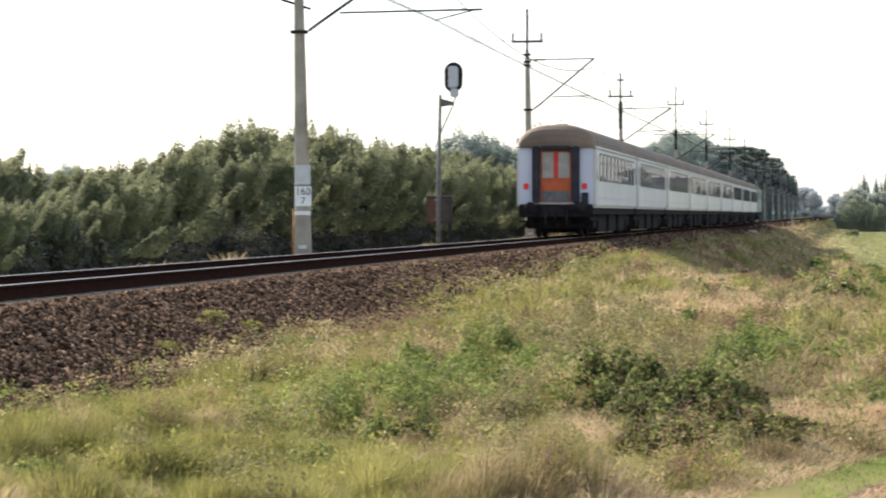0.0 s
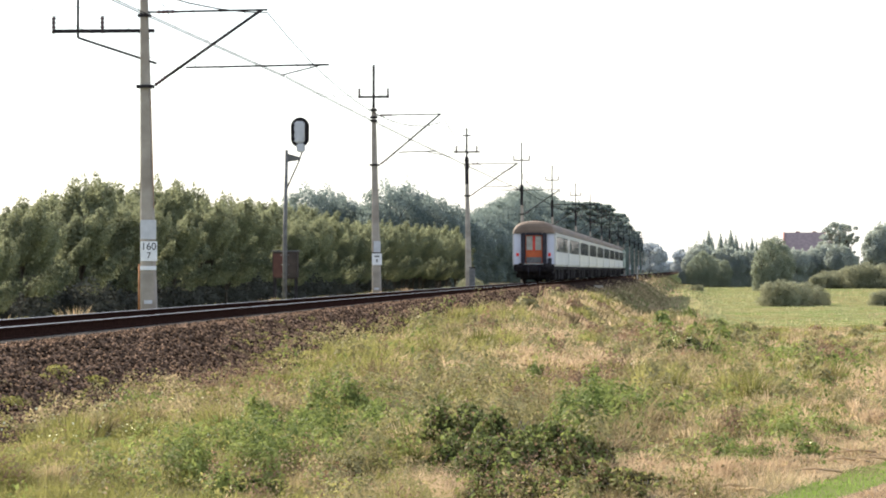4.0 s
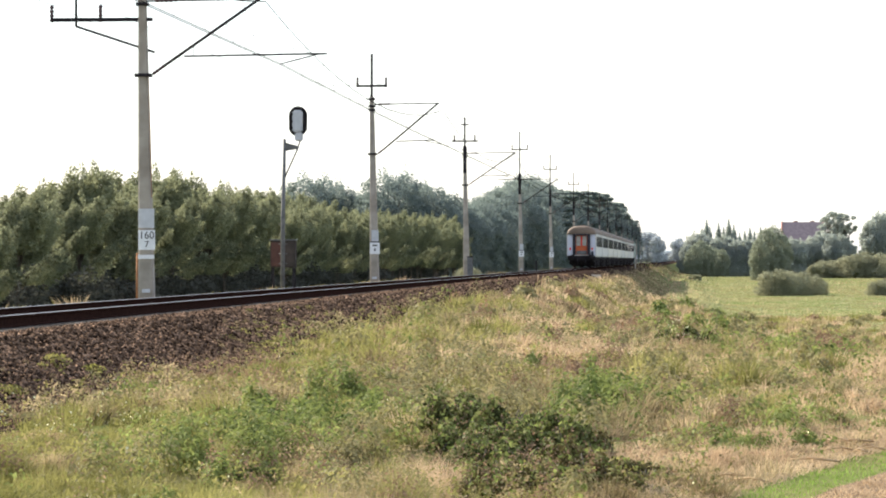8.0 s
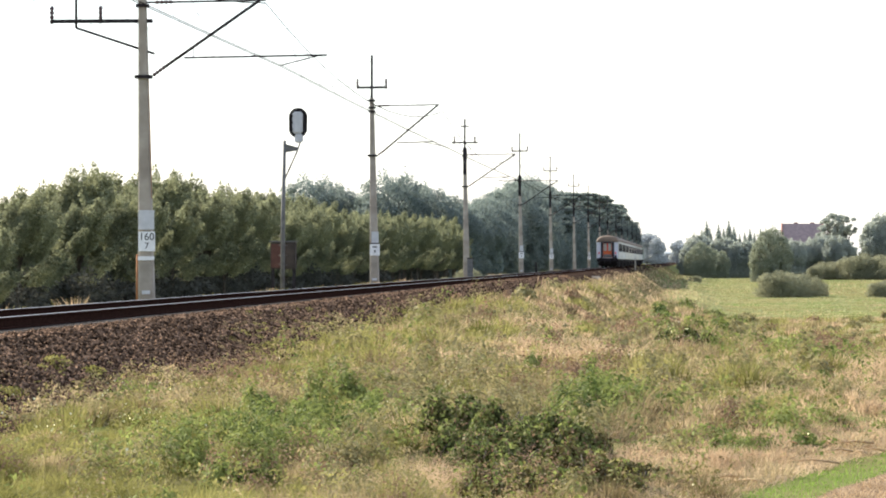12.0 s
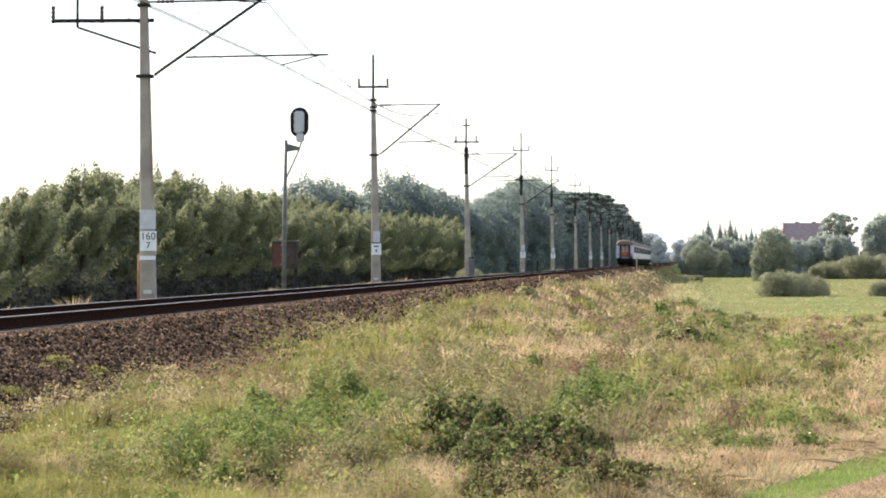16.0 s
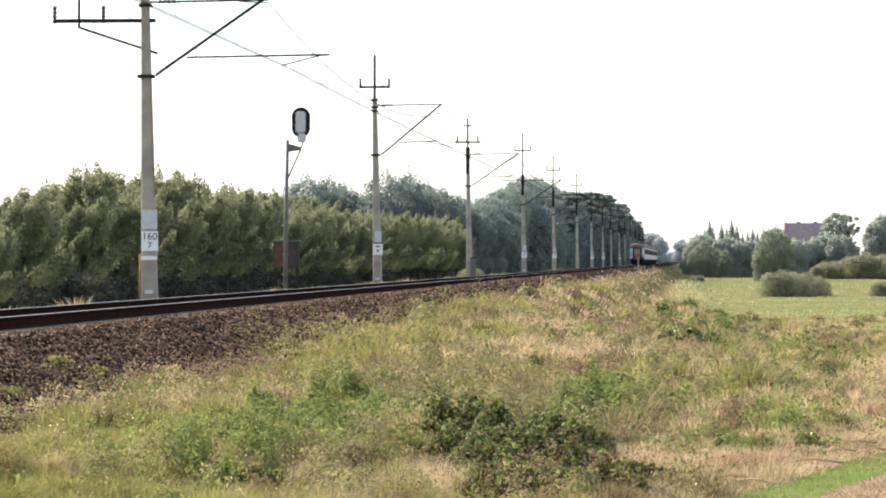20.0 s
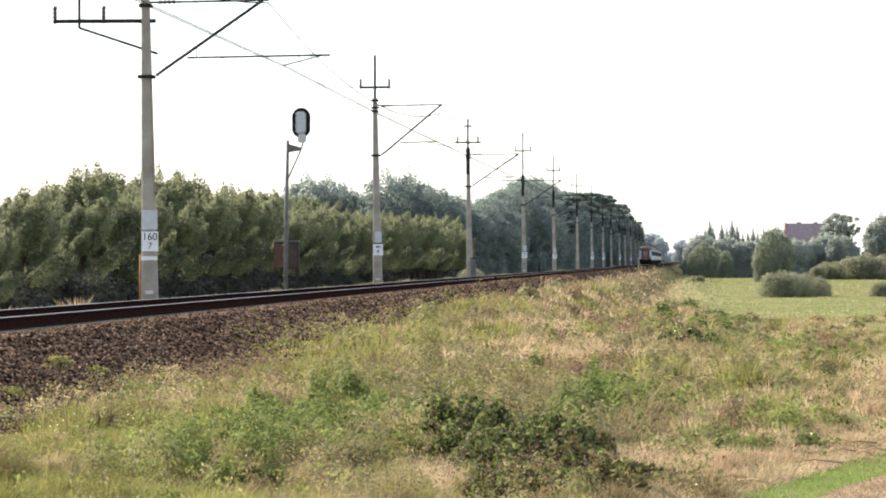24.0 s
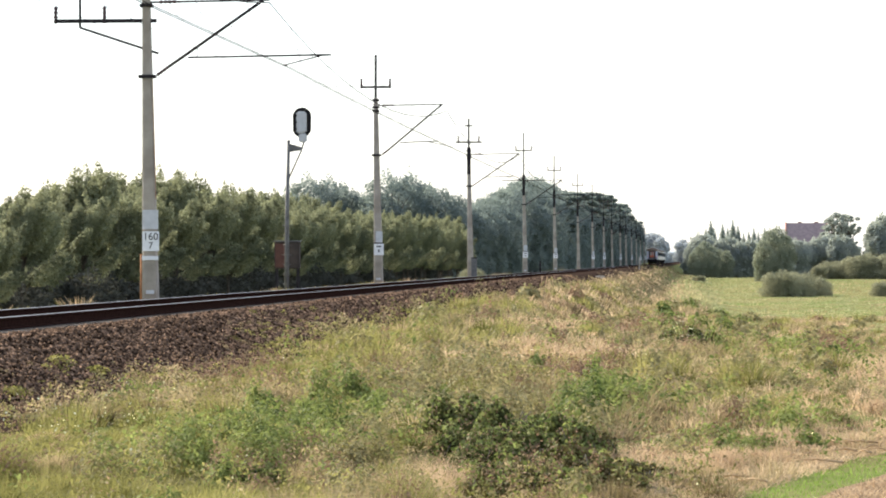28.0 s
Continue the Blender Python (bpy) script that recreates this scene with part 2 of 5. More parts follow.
def box(x0, x1, y0, y1, z0, z1, bevel=0.0):
    bm = bmesh.new()
    bmesh.ops.create_cube(bm, size=1)
    for v in bm.verts:
        v.co = ((x0 + x1) / 2 + v.co.x * (x1 - x0), (y0 + y1) / 2 + v.co.y * (y1 - y0), (z0 + z1) / 2 + v.co.z * (z1 - z0))
    if bevel:
        bmesh.ops.bevel(bm, geom=bm.edges[:], offset=bevel, segments=2, affect="EDGES")
    return bm


def tube_data(points, radii, sides=6):
    pts = [Vector(p) for p in points]
    verts, faces = [], []
    for i, p in enumerate(pts):
        d = (pts[min(i + 1, len(pts) - 1)] - pts[max(i - 1, 0)]).normalized()
        a = d.cross(Vector((0, 0, 1)) if abs(d.z) < 0.9 else Vector((1, 0, 0))).normalized()
        b = d.cross(a)
        r = radii[i] if isinstance(radii, (list, tuple)) else radii
        for k in range(sides):
            w = 2 * math.pi * k / sides
            verts.append(p + (a * math.cos(w) + b * math.sin(w)) * r)
        if i:
            for k in range(sides):
                q = (k + 1) % sides
                faces.append(((i - 1) * sides + k, (i - 1) * sides + q, i * sides + q, i * sides + k))
    faces.append(tuple(range(sides - 1, -1, -1)))
    faces.append(tuple((len(pts) - 1) * sides + k for k in range(sides)))
    return verts, faces


def tube(name, points, radii, material, sides=6, smooth=True):
    v, f = tube_data(points, radii, sides)
    return mesh_of(name, v, f, material, smooth)


def tubes(name, runs, material, sides=4):
    verts, faces = [], []
    for points, radii in runs:
        v, f = tube_data(points, radii, sides)
        o = len(verts)
        verts += v
        faces += [tuple(i + o for i in q) for q in f]
    return mesh_of(name, verts, faces, material, True)


# ---- the lie of the land: the line runs along y at x = 0, rail heads at z = 0 ----
def ground_z(x, y):
    x, y = np.asarray(x, float), np.asarray(y, float)
    meadow = np.interp(y, [0, 44, 60, 96, 150, 300, 5000], [-0.95, -0.97, -1.12, -2.6, -3.2, -3.5, -3.5])
    flank = np.interp(y, [0, 25, 60, 84, 112, 190, 260, 350, 5000], [-0.92, -0.92, -1.0, -1.12, -2.1, -2.1, -2.5, -2.8, -2.8])
    shoulder = np.interp(y, [0, 45, 75, 5000], [-0.85, -0.82, -0.72, -0.72])
    k = np.clip((x - 3.7) / np.interp(y, [60, 110], [6.7, 3.9]), 0, 1)
    k2 = np.clip((x - 9.6) / 4.6, 0, 1)
    right = shoulder + (flank - shoulder) * k * k * (3 - 2 * k) + (meadow - flank) * k2 * k2 * (3 - 2 * k2)
    right = -0.26 + (right + 0.26) * np.clip((x - 1.9) / 1.2, 0, 1)
    k = np.clip((-x - 2.0) / 5.0, 0, 1)
    left = -0.26 - 1.04 * k * k * (3 - 2 * k)
    z = np.where(x > 0, right, left)
    rough = 0.09 * np.sin(x * 1.7 + 0.6 * np.sin(y * 0.9)) * np.sin(y * 0.55 + x * 0.4) + 0.05 * np.sin(x * 4.1 + y * 1.3) * np.sin(y * 1.9 - x * 1.1) + 0.03 * np.sin(x * 6.3 - y * 2.3)
    rough = rough * np.clip(-((x - 10.66) * 5.9 - (y - 24.1) * 1.35) / 7.0, 0, 1)
    return z + rough * np.clip((np.abs(x) - 3.9) / 2, 0, 1) * np.clip(1.2 - y / 400, 0, 1)


def sheet(name, xs, ys, z_of, material):
    gx, gy = np.meshgrid(xs, ys)
    co = np.stack([gx, gy, z_of(gx, gy)], -1).reshape(-1, 3)
    nx, ny = len(xs), len(ys)
    i = (np.arange(ny - 1)[:, None] * nx + np.arange(nx - 1)).ravel()
    idx = np.stack([i, i + 1, i + 1 + nx, i + nx], 1).ravel()
    me = fast_mesh(name, co, np.full(len(i), 4), idx, material)
    me.polygons.foreach_set("use_smooth", np.ones(len(i), bool))
    return new(name, me)


gxs = np.concatenate([[-2500, -1200, -600, -300, -150, -90, -60], np.arange(-45, -8, 3.0), np.arange(-8, 16, 0.4), np.arange(16, 40, 1.5), [45, 60, 90, 150, 300, 600, 1200, 2500]])
gys = np.concatenate([[-400, -150, -60, -20], np.arange(0, 120, 0.6), np.arange(120, 420, 4.0), [440, 500, 600, 750, 900, 1200, 1600, 2200, 3000, 4500]])
tagged(sheet("ground", gxs, gys, ground_z, M["ground"]), "rough late-summer grassland and meadow beside the railway", "ground", kind="structure")


def ballast_z(x, y):
    return ground_z(x, y) + np.interp(np.abs(x), [0, 1.8, 2.0, 2.6, 3.9, 4.2], [0.06, 0.06, 0.05, 0.05, 0.04, -0.08])


bxs = np.concatenate([[-3.0, -2.4, -2.0, -1.6], np.arange(-1.2, 4.2, 0.3), [4.2]])
bys = np.concatenate([[-60], np.arange(0, 140, 0.8), np.arange(140, 500, 6.0), [600, 900, 1500, 2600]])
ballast = tagged(sheet("ballast", bxs, bys, ballast_z, M["ballast"]), "dark brown crushed-stone track ballast with a sloping shoulder", "ballast", kind="structure")

# rails
for side in (-0.755, 0.755):
    rail = thing("rail", "long rusty steel rail with a bright worn head", "rail", "rails of the track", "structure")
    rail.location = (side, 0, 0)
    prof = [(-0.07, -0.165), (0.07, -0.165), (0.07, -0.150), (0.012, -0.130), (0.012, -0.045), (0.036, -0.035), (0.036, -0.004), (-0.036, -0.004), (-0.036, -0.035), (-0.012, -0.045), (-0.012, -0.130), (-0.07, -0.150)]
    ends = (-60.0, 2600.0)
    v = [(x, y, z) for y in ends for x, z in prof]
    n = len(prof)
    f = [(k, (k + 1) % n, n + (k + 1) % n, n + k) for k in range(n)] + [tuple(range(n))[::-1], tuple(range(n, 2 * n))]
    part("web_and_foot", mesh_of("web_and_foot", v, f, M["rail"]), None, rail)
    part("head", box(-0.034, 0.034, -60, 2600, -0.0035, 0.0), M["railhead"], rail, "bright worn running surface")


# ---- overhead line: concrete masts to the left of the track ----
MAST_X = -2.82
MAST_Y = [22.0, 81.2, 140.2, 198.7, 263.5, 321.5, 387.0, 443.0, 499.0, 549.0, 612.0, 664.0, 725.0, 786.0, 848.0, 910.0]


def text_mesh(word, size, material):
    cu = bpy.data.curves.new("text", "FONT")
    cu.body, cu.size, cu.align_x, cu.align_y, cu.extrude = word, size, "CENTER", "CENTER", 0.002
    ob = bpy.data.objects.new("text", cu)
    me = bpy.data.meshes.new_from_object(ob)
    bpy.data.objects.remove(ob)
    me.materials.clear()
    me.materials.append(material)
    return me


def insulator(name, p, q, r, parent):
    """Ribbed porcelain insulator from p to q."""
    p, q = Vector(p), Vector(q)
    pts, rad = [], []
    for i in range(9):
        pts.append(p.lerp(q, i / 8))
        rad.append(r if i % 2 else r * 0.55)
    part(name, tube(name, pts, rad, M["insulator"], 8), None, parent)


def mast(plates, offset, high, far_arm, number="", rod_up=0.0, sleeve=True, lift=0.0, wide=0.0):
    """A tapered concrete mast, foot at the origin, track towards +x. offset: how far left the feeder crossarm hangs."""
    t = thing("catenary_mast", "tapered grey concrete catenary mast with steel cantilever arm", "catenary mast", "catenary masts along the line")
    top, lean = high + lift, -0.13
    bm = bmesh.new()
    rings = []
    for i in range(9):
        k = i / 8
        wx, wy, z = 0.205 - 0.120 * k, 0.15 - 0.06 * k, -0.9 + (top + 0.9) * k
        c = 0.035
        ring = [(-wx + c, -wy), (wx - c, -wy), (wx, -wy + c), (wx, wy - c), (wx - c, wy), (-wx + c, wy), (-wx, wy - c), (-wx, -wy + c)]
        rings.append([bm.verts.new((x + lean * k, y, z)) for x, y in ring])
        if i:
            for j in range(8):
                bm.faces.new((rings[i - 1][j], rings[i - 1][(j + 1) % 8], rings[i][(j + 1) % 8], rings[i][j]))
    bm.faces.new(rings[-1])
    bm.faces.new(rings[0][::-1])
    part("pole", bm, M["concrete"], t)

    def at(z):
        return lean * (z + 0.9) / (top + 0.9)

    # cantilever towards the track
    brk = 5.27 if offset else 5.20
    part("clamp", box(-0.2 + at(brk), 0.2 + at(brk), -0.16, 0.16, brk - 0.04, brk + 0.04), M["steel_dark"], t)
    x0 = at(brk) + 0.18
    insulator("insulator", (x0 + 0.05, 0, brk + 0.03), (x0 + 0.34, 0, brk + 0.24), 0.05, t)
    part("cantilever_tube", tube("cantilever_tube", [(x0 + 0.3, 0, brk + 0.21), (2.76 if offset else 2.86 - lift, 0, 7.12 + lift)], 0.040, M["steel_dark"]), None, t)
    part("tie_rod", tube("tie_rod", [(at(7.0) + 0.1, 0, 7.08 + lift), (2.9 - lift, 0, 7.12 + lift)], 0.028, M["steel_dark"]), None, t)
    insulator("insulator", (at(7.0) + 0.3, 0, 7.085 + lift), (at(7.0) + 0.75, 0, 7.09 + lift), 0.05, t)
    part("clamp", box(-0.15 + at(7), 0.15 + at(7), -0.13, 0.13, 6.96 + lift, 7.04 + lift), M["steel_dark"], t)
    end, arm_x = (4.4, 3.25) if far_arm else (2.5, 2.45)
    part("registration_tube", tube("registration_tube", [(0.9, 0, 5.73), (end, 0, 5.78)], 0.026, M["steel_dark"]), None, t)
    part("dropper_rod", tube("dropper_rod", [(1.13, 0, 5.74), (1.13, 0, 5.95)], 0.01, M["steel_dark"]), None, t)
    part("steady_arm", tube("steady_arm", [(end - 0.2 if far_arm else 2.0, 0, 5.77), (arm_x if far_arm else 3.1, 0, 5.53)], 0.018, M["steel_dark"]), None, t)

    # feeder crossarm
    zx = 6.63 if offset else 7.80 + rod_up + 1.25 * lift
    cx = -offset + at(top)
    lo, hi = cx - 0.62, cx + 0.62
    part("crossarm", box(lo - wide, at(zx) + 0.24 if offset else hi + wide, -0.05, 0.05, zx - 0.045, zx + 0.045), M["steel_dark"], t)
    for q in (lo + 0.02, hi - 0.02):
        insulator("pin_insulator", (q, 0, zx - 0.06), (q, 0, zx + 0.36), 0.06, t)
    if offset:
        part("rod", tube("rod", [(cx, 0, zx - 0.16), (cx, 0, zx + 1.5)], 0.034, M["steel_dark"]), None, t)
        part("strut", tube("strut", [(cx, 0, zx - 0.16), (at(5.8) + 0.28, 0, zx - 0.80)], 0.034, M["steel_dark"]), None, t)
        insulator("pin_insulator", (cx, 0, zx + 1.3), (cx, 0, zx + 1.75), 0.045, t)
    else:
        part("rod", tube("rod", [(cx, 0, top - 0.7), (cx, 0, top + 1.80 + rod_up)], 0.058, M["steel_dark"]), None, t)
        for z in (top - 0.55, top - 0.1):
            part("clamp", box(-0.14 + at(z), 0.14 + at(z), -0.12, 0.12, z - 0.04, z + 0.04), M["steel_dark"], t)
        if wide:
            part("short_arm", box(cx - 0.24, cx + 0.24, -0.03, 0.03, top + 1.33, top + 1.41), M["steel_dark"], t)
        if sleeve:
            part("sleeve", box(-0.105 + at(top - 0.7), 0.105 + at(top - 0.7), -0.115, 0.115, top - 1.5, top + 0.1, 0.01), M["steel_dark"], t, "dark steel sleeve")
    if plates:
        part("plate", box(-0.19 if number else -0.12, 0.20 if number else 0.17, -0.175, -0.165, 1.55, 2.02, 0.004), M["plate_grey"], t, "blank faded grey plate")
        pl = part("number_plate", box(-0.19, 0.22, -0.178, -0.166, 1.02, 1.50, 0.004), M["plate"], t, "white enamel kilometre plate")
        part("plate", box(-0.10, 0.10, -0.186, -0.176, -0.02, 0.07, 0.004), M["plate_grey"], t)
        if number:
            part("plate", box(-0.20, 0.20, -0.178, -0.166, 0.80, 0.90, 0.004), M["plate"], t)
            for word, z, s in ((number[:3], 1.37, 0.25), (number[3:], 1.15, 0.22)):
                w = part("lettering", text_mesh(word, s, M["black"]), None, pl)
                w.matrix_basis = pose(0.015, -0.181, z, 90)
        else:
            part("strap", box(-0.19, 0.20, -0.172, -0.160, 1.503, 1.546), M["steel_dark"], t, "dark steel strap")
            for z, hw, hh in ((1.38, 0.10, 0.035), (1.20, 0.035, 0.06)):
                part("lettering", box(0.015 - hw, 0.015 + hw, -0.181, -0.179, z - hh, z + hh), M["steel_grey"], pl)
    return t


first = mast(True, 1.62, 7.9, True, "1607")
first.location = (MAST_X - 0.05, MAST_Y[1], 0)
second = mast(True, 0, 7.4, False, sleeve=False, lift=0.2)
second.location = (MAST_X, MAST_Y[2], 0)
bare = mast(False, 0, 7.4, False, wide=0.16)
bare.location = (MAST_X, MAST_Y[3], 0)
tall = mast(True, 0, 7.4, False, rod_up=1.62)
tall.location = (MAST_X, MAST_Y[4], 0)
tall_bare = mast(False, 0, 7.4, False, rod_up=1.62)
tall_bare.location = (MAST_X, MAST_Y[6], 0)
for k, y in enumerate(MAST_Y):
    if k not in (1, 2, 3, 4, 6):
        copy_thing(bare if k == 0 else tall_bare if k in (9, 11, 13) else tall, pose(MAST_X, y, 0, 0, 0, 0))
part("anchor_bar", box(-1.85, 1.5, -0.2, -0.13, 7.06, 7.12), M["steel_dark"], tall)

# contact wire, carrier wire, droppers and feeders, one span at a time
for k in range(len(MAST_Y) - 1):
    y0, y1 = MAST_Y[k], MAST_Y[k + 1]
    n = 14
    zig = (0.45 if k % 2 else 0.25, 0.25 if k % 2 else 0.45)
    cx = [zig[0] + (zig[1] - zig[0]) * i / n for i in range(n + 1)]
    ys = [y0 + (y1 - y0) * i / n for i in range(n + 1)]
    sag = [4 * (i / n) * (1 - i / n) for i in range(n + 1)]
    span = thing("overhead_wire", "thin contact wire hung from a sagging carrier wire over the track", "overhead wire", "overhead wire spans")
    part("contact_wire", tubes("contact_wire", [([(cx[i] + dx, ys[i], 5.5 - 0.05 * sag[i]) for i in range(n + 1)], 0.011) for dx in (-0.04, 0.04)], M["wire"]), None, span)
    part("carrier_wire", tubes("carrier_wire", [([(0.03, ys[i], 7.05 - 1.15 * sag[i]) for i in range(n + 1)], 0.015)], M["wire"]), None, span)
    for i in range(1, n):
        part("dropper", tubes("dropper", [([(cx[i], ys[i], 5.48), (0.03, ys[i], 7.05 - 1.15 * sag[i])], 0.006)], M["wire"], 3), None, span)

    def feeder_end(j):
        o = 1.62 if j == 1 else 0
        z = 6.98 if j == 1 else 8.14 if j < 4 else 9.76
        return [(MAST_X - 0.1 - o - 0.6, z), (MAST_X - 0.1 - o + 0.6, z), (MAST_X - 0.1 - o, z + (1.4 if j == 1 else 1.0))]

    ea, eb = feeder_end(k), feeder_end(k + 1)
    runs = []
    for (xa, za), (xb, zb) in zip(ea, eb):
        runs.append(([(xa + (xb - xa) * i / n, ys[i], za + (zb - za) * i / n - 0.7 * sag[i]) for i in range(n + 1)], 0.008))
    feeder = thing("feeder_line", "three thin feeder wires strung between mast crossarms", "power line", "feeder spans")
    for r in runs:
        part("feeder_wire", tubes("feeder_wire", [r], M["wire"], 3), None, feeder)


# ---- signal with an oval board, seen from behind ----
def signal():
    t = thing("railway_signal", "railway signal seen from behind with oval black board and post", "railway signal")
    t.location = (-3.05, 110.0, 0)
    part("post", tube("post", [(0, 0, -1.2), (0.02, 0, 2.2), (0.07, 0, 4.75)], [0.075, 0.07, 0.055], M["steel_grey"], 10), None, t)
    # bracket and diagonal
    bm = bmesh.new()
    pts = [(0.05, 4.35), (0.05, 4.65), (0.52, 4.52), (0.52, 4.42)]
    a = [bm.verts.new((x, -0.03, z)) for x, z in pts]
    b = [bm.verts.new((x, 0.03, z)) for x, z in pts]
    bm.faces.new(a)
    bm.faces.new(b[::-1])
    for i in range(4):
        bm.faces.new((a[i], b[i], b[(i + 1) % 4], a[(i + 1) % 4]))
    part("bracket", bm, M["steel_grey"], t)
    part("brace", tube("brace", [(0.04, 0, 3.4), (0.50, 0, 4.42), (0.66, 0, 4.95)], 0.028, M["steel_grey"]), None, t)
    # oval board with rim
    n, cx, cz = 28, 0.52, 5.33
    outline = []
    for i in range(n):
        w = 2 * math.pi * i / n
        outline.append((cx + 0.29 * math.cos(w), cz + 0.29 * math.sin(w) + (0.19 if math.sin(w) >= 0 else -0.19)))
    bm = bmesh.new()
    fr = [bm.verts.new((x, -0.01, z)) for x, z in outline]
    bk = [bm.verts.new((x, 0.02, z)) for x, z in outline]
    bm.faces.new(fr)
    bm.faces.new(bk[::-1])
    for i in range(n):
        bm.faces.new((fr[i], bk[i], bk[(i + 1) % n], fr[(i + 1) % n]))
    board = part("board", bm, M["steel_dark"], t, "black oval signal board")
    runs = [([(x, -0.02, z) for x, z in outline + outline[:1]], 0.018)]
    part("rim", tubes("rim", runs, M["steel_dark"], 5), None, board)
    part("lamp_housing", box(cx - 0.17, cx + 0.16, -0.24, -0.01, cz - 0.36, cz + 0.36, 0.05), M["plate_grey"], t, "pale grey lamp housing")
    part("lamp_housing", box(cx - 0.10, cx + 0.17, -0.20, -0.01, cz - 0.66, cz - 0.37, 0.04), M["plate_grey"], t, "pale grey lamp housing")
    for z in (cz + 0.22, cz, cz - 0.22):
        part("lid_hinge", box(cx - 0.19, cx - 0.15, -0.2, -0.12, z - 0.03, z + 0.03), M["steel_dark"], t)
    for k in range(8):
        part("rung", tube("rung", [(-0.12, 0, -0.3 + 0.32 * k), (0.16, 0, -0.3 + 0.32 * k)], 0.008, M["steel_grey"], 4), None, t)
    return t


part("rust_streak", tube("rust_streak", [(0.135, -0.152, 2.3), (0.10, -0.140, 3.6), (0.055, -0.120, 5.2)], [0.008, 0.012, 0.008], M["rust_bright"], 5), None, first, "thin brown rust streak")
part("cable_guard", tube("cable_guard", [(-0.24, -0.05, -0.8), (-0.23, -0.05, 0.95)], 0.035, M["rust_bright"], 6), None, first, "rusty orange cable guard")
signal()


def relay_box():
    t = thing("relay_cabinet", "rusty brown relay cabinet on short legs by the signal", "cabinet")
    t.location = (-3.73, 116.0, 0)
    part("body", box(-0.44, 0.42, -0.25, 0.25, 0.51, 1.44, 0.02), M["rust"], t)
    part("door", box(-0.05, 0.38, -0.262, -0.254, 0.56, 1.38), M["rust"], t)
    part("door", box(-0.40, -0.07, -0.262, -0.254, 0.56, 1.38), M["rust_red"], t, "faded red door")
    part("roof", box(-0.48, 0.46, -0.3, 0.3, 1.443, 1.49, 0.01), M["steel_grey"], t)
    for x in (-0.38, 0.36):
        for y in (-0.2, 0.2):
            part("leg", box(x - 0.03, x + 0.03, y - 0.03, y + 0.03, -1.0, 0.507), M["steel_dark"], t)


relay_box()


def lineside_box(x, y):
    t = thing("lineside_box", "narrow dark grey cable box standing by a mast", "cable box")
    t.location = (x, y, 0)
    part("body", box(-0.16, 0.16, -0.12, 0.12, -0.7, 0.92, 0.02), M["steel_grey"], t)
    part("cap", box(-0.19, 0.19, -0.15, 0.15, 0.923, 0.98, 0.01), M["steel_dark"], t)


lineside_box(-2.45, 196.0)
post = thing("marker_post", "slim dark lineside post", "post")
post.location = (-2.0, 271.0, 0)
part("shaft", box(-0.07, 0.07, -0.07, 0.07, -0.7, 0.72, 0.01), M["steel_dark"], post)
wpost = thing("marker_post", "pale weathered marker post in the grass beside the track", "post")
wpost.location = (2.6, 483.0, 0)
part("shaft", box(-0.075, 0.075, -0.075, 0.075, -0.7, 1.35, 0.015), M["beige"], wpost)


# ---- train: nine coaches and a locomotive ----
def roof_mesh(length, half=1.40, z0=3.22, z1=4.05, dome=0.55):
    """Arched roof with domed ends, running along y."""
    ys = [(0.0, 0.0), (0.06, 0.42), (0.18, 0.70), (0.38, 0.90), (dome + 0.2, 1.0)]
    sec = ys + [(length - a, b) for a, b in ys[::-1]]
    n = 14
    verts, faces = [], []
    for y, k in sec:
        for i in range(n + 1):
            w = math.pi * i / n
            x = -math.cos(w)
            x = math.copysign(abs(x) ** 0.86, x) * (half - 0.10 * (1 - k))
            verts.append((x, y, z0 + (z1 - z0) * (0.25 + 0.75 * k) * math.sin(w) ** 0.80 if 0 < i < n else z0))
    m = n + 1
    for s in range(len(sec) - 1):
        for i in range(n):
            faces.append((s * m + i, s * m + i + 1, (s + 1) * m + i + 1, (s + 1) * m + i))
        faces.append((s * m, (s + 1) * m, (s + 1) * m + n, s * m + n))
    faces.append(tuple(range(n, -1, -1)))
    faces.append(tuple((len(sec) - 1) * m + i for i in range(m)))
    return mesh_of("roof", verts, faces, M["coach_roof"], False)


def bogie(parent, y):
    b = part("bogie", box(-1.15, 1.15, y - 1.7, y + 1.7, 0.30, 0.81, 0.05), M["under"], parent)
    for dy in (-1.28, 1.28):
        for sx in (-0.755, 0.755):
            v, f = tube_data([(sx - 0.065, y + dy, 0.46), (sx + 0.065, y + dy, 0.46)], 0.46, 20)
            part("wheel", mesh_of("wheel", v, f, M["under"]), None, b)
        part("axle", tube("axle", [(-0.7, y + dy, 0.46), (0.7, y + dy, 0.46)], 0.08, M["under"], 8), None, b)
        for sx in (-1.1, 1.1):
            part("axle_box", box(sx - 0.13, sx + 0.13, y + dy - 0.2, y + dy + 0.2, 0.3, 0.62, 0.04), M["under"], b)
    return b


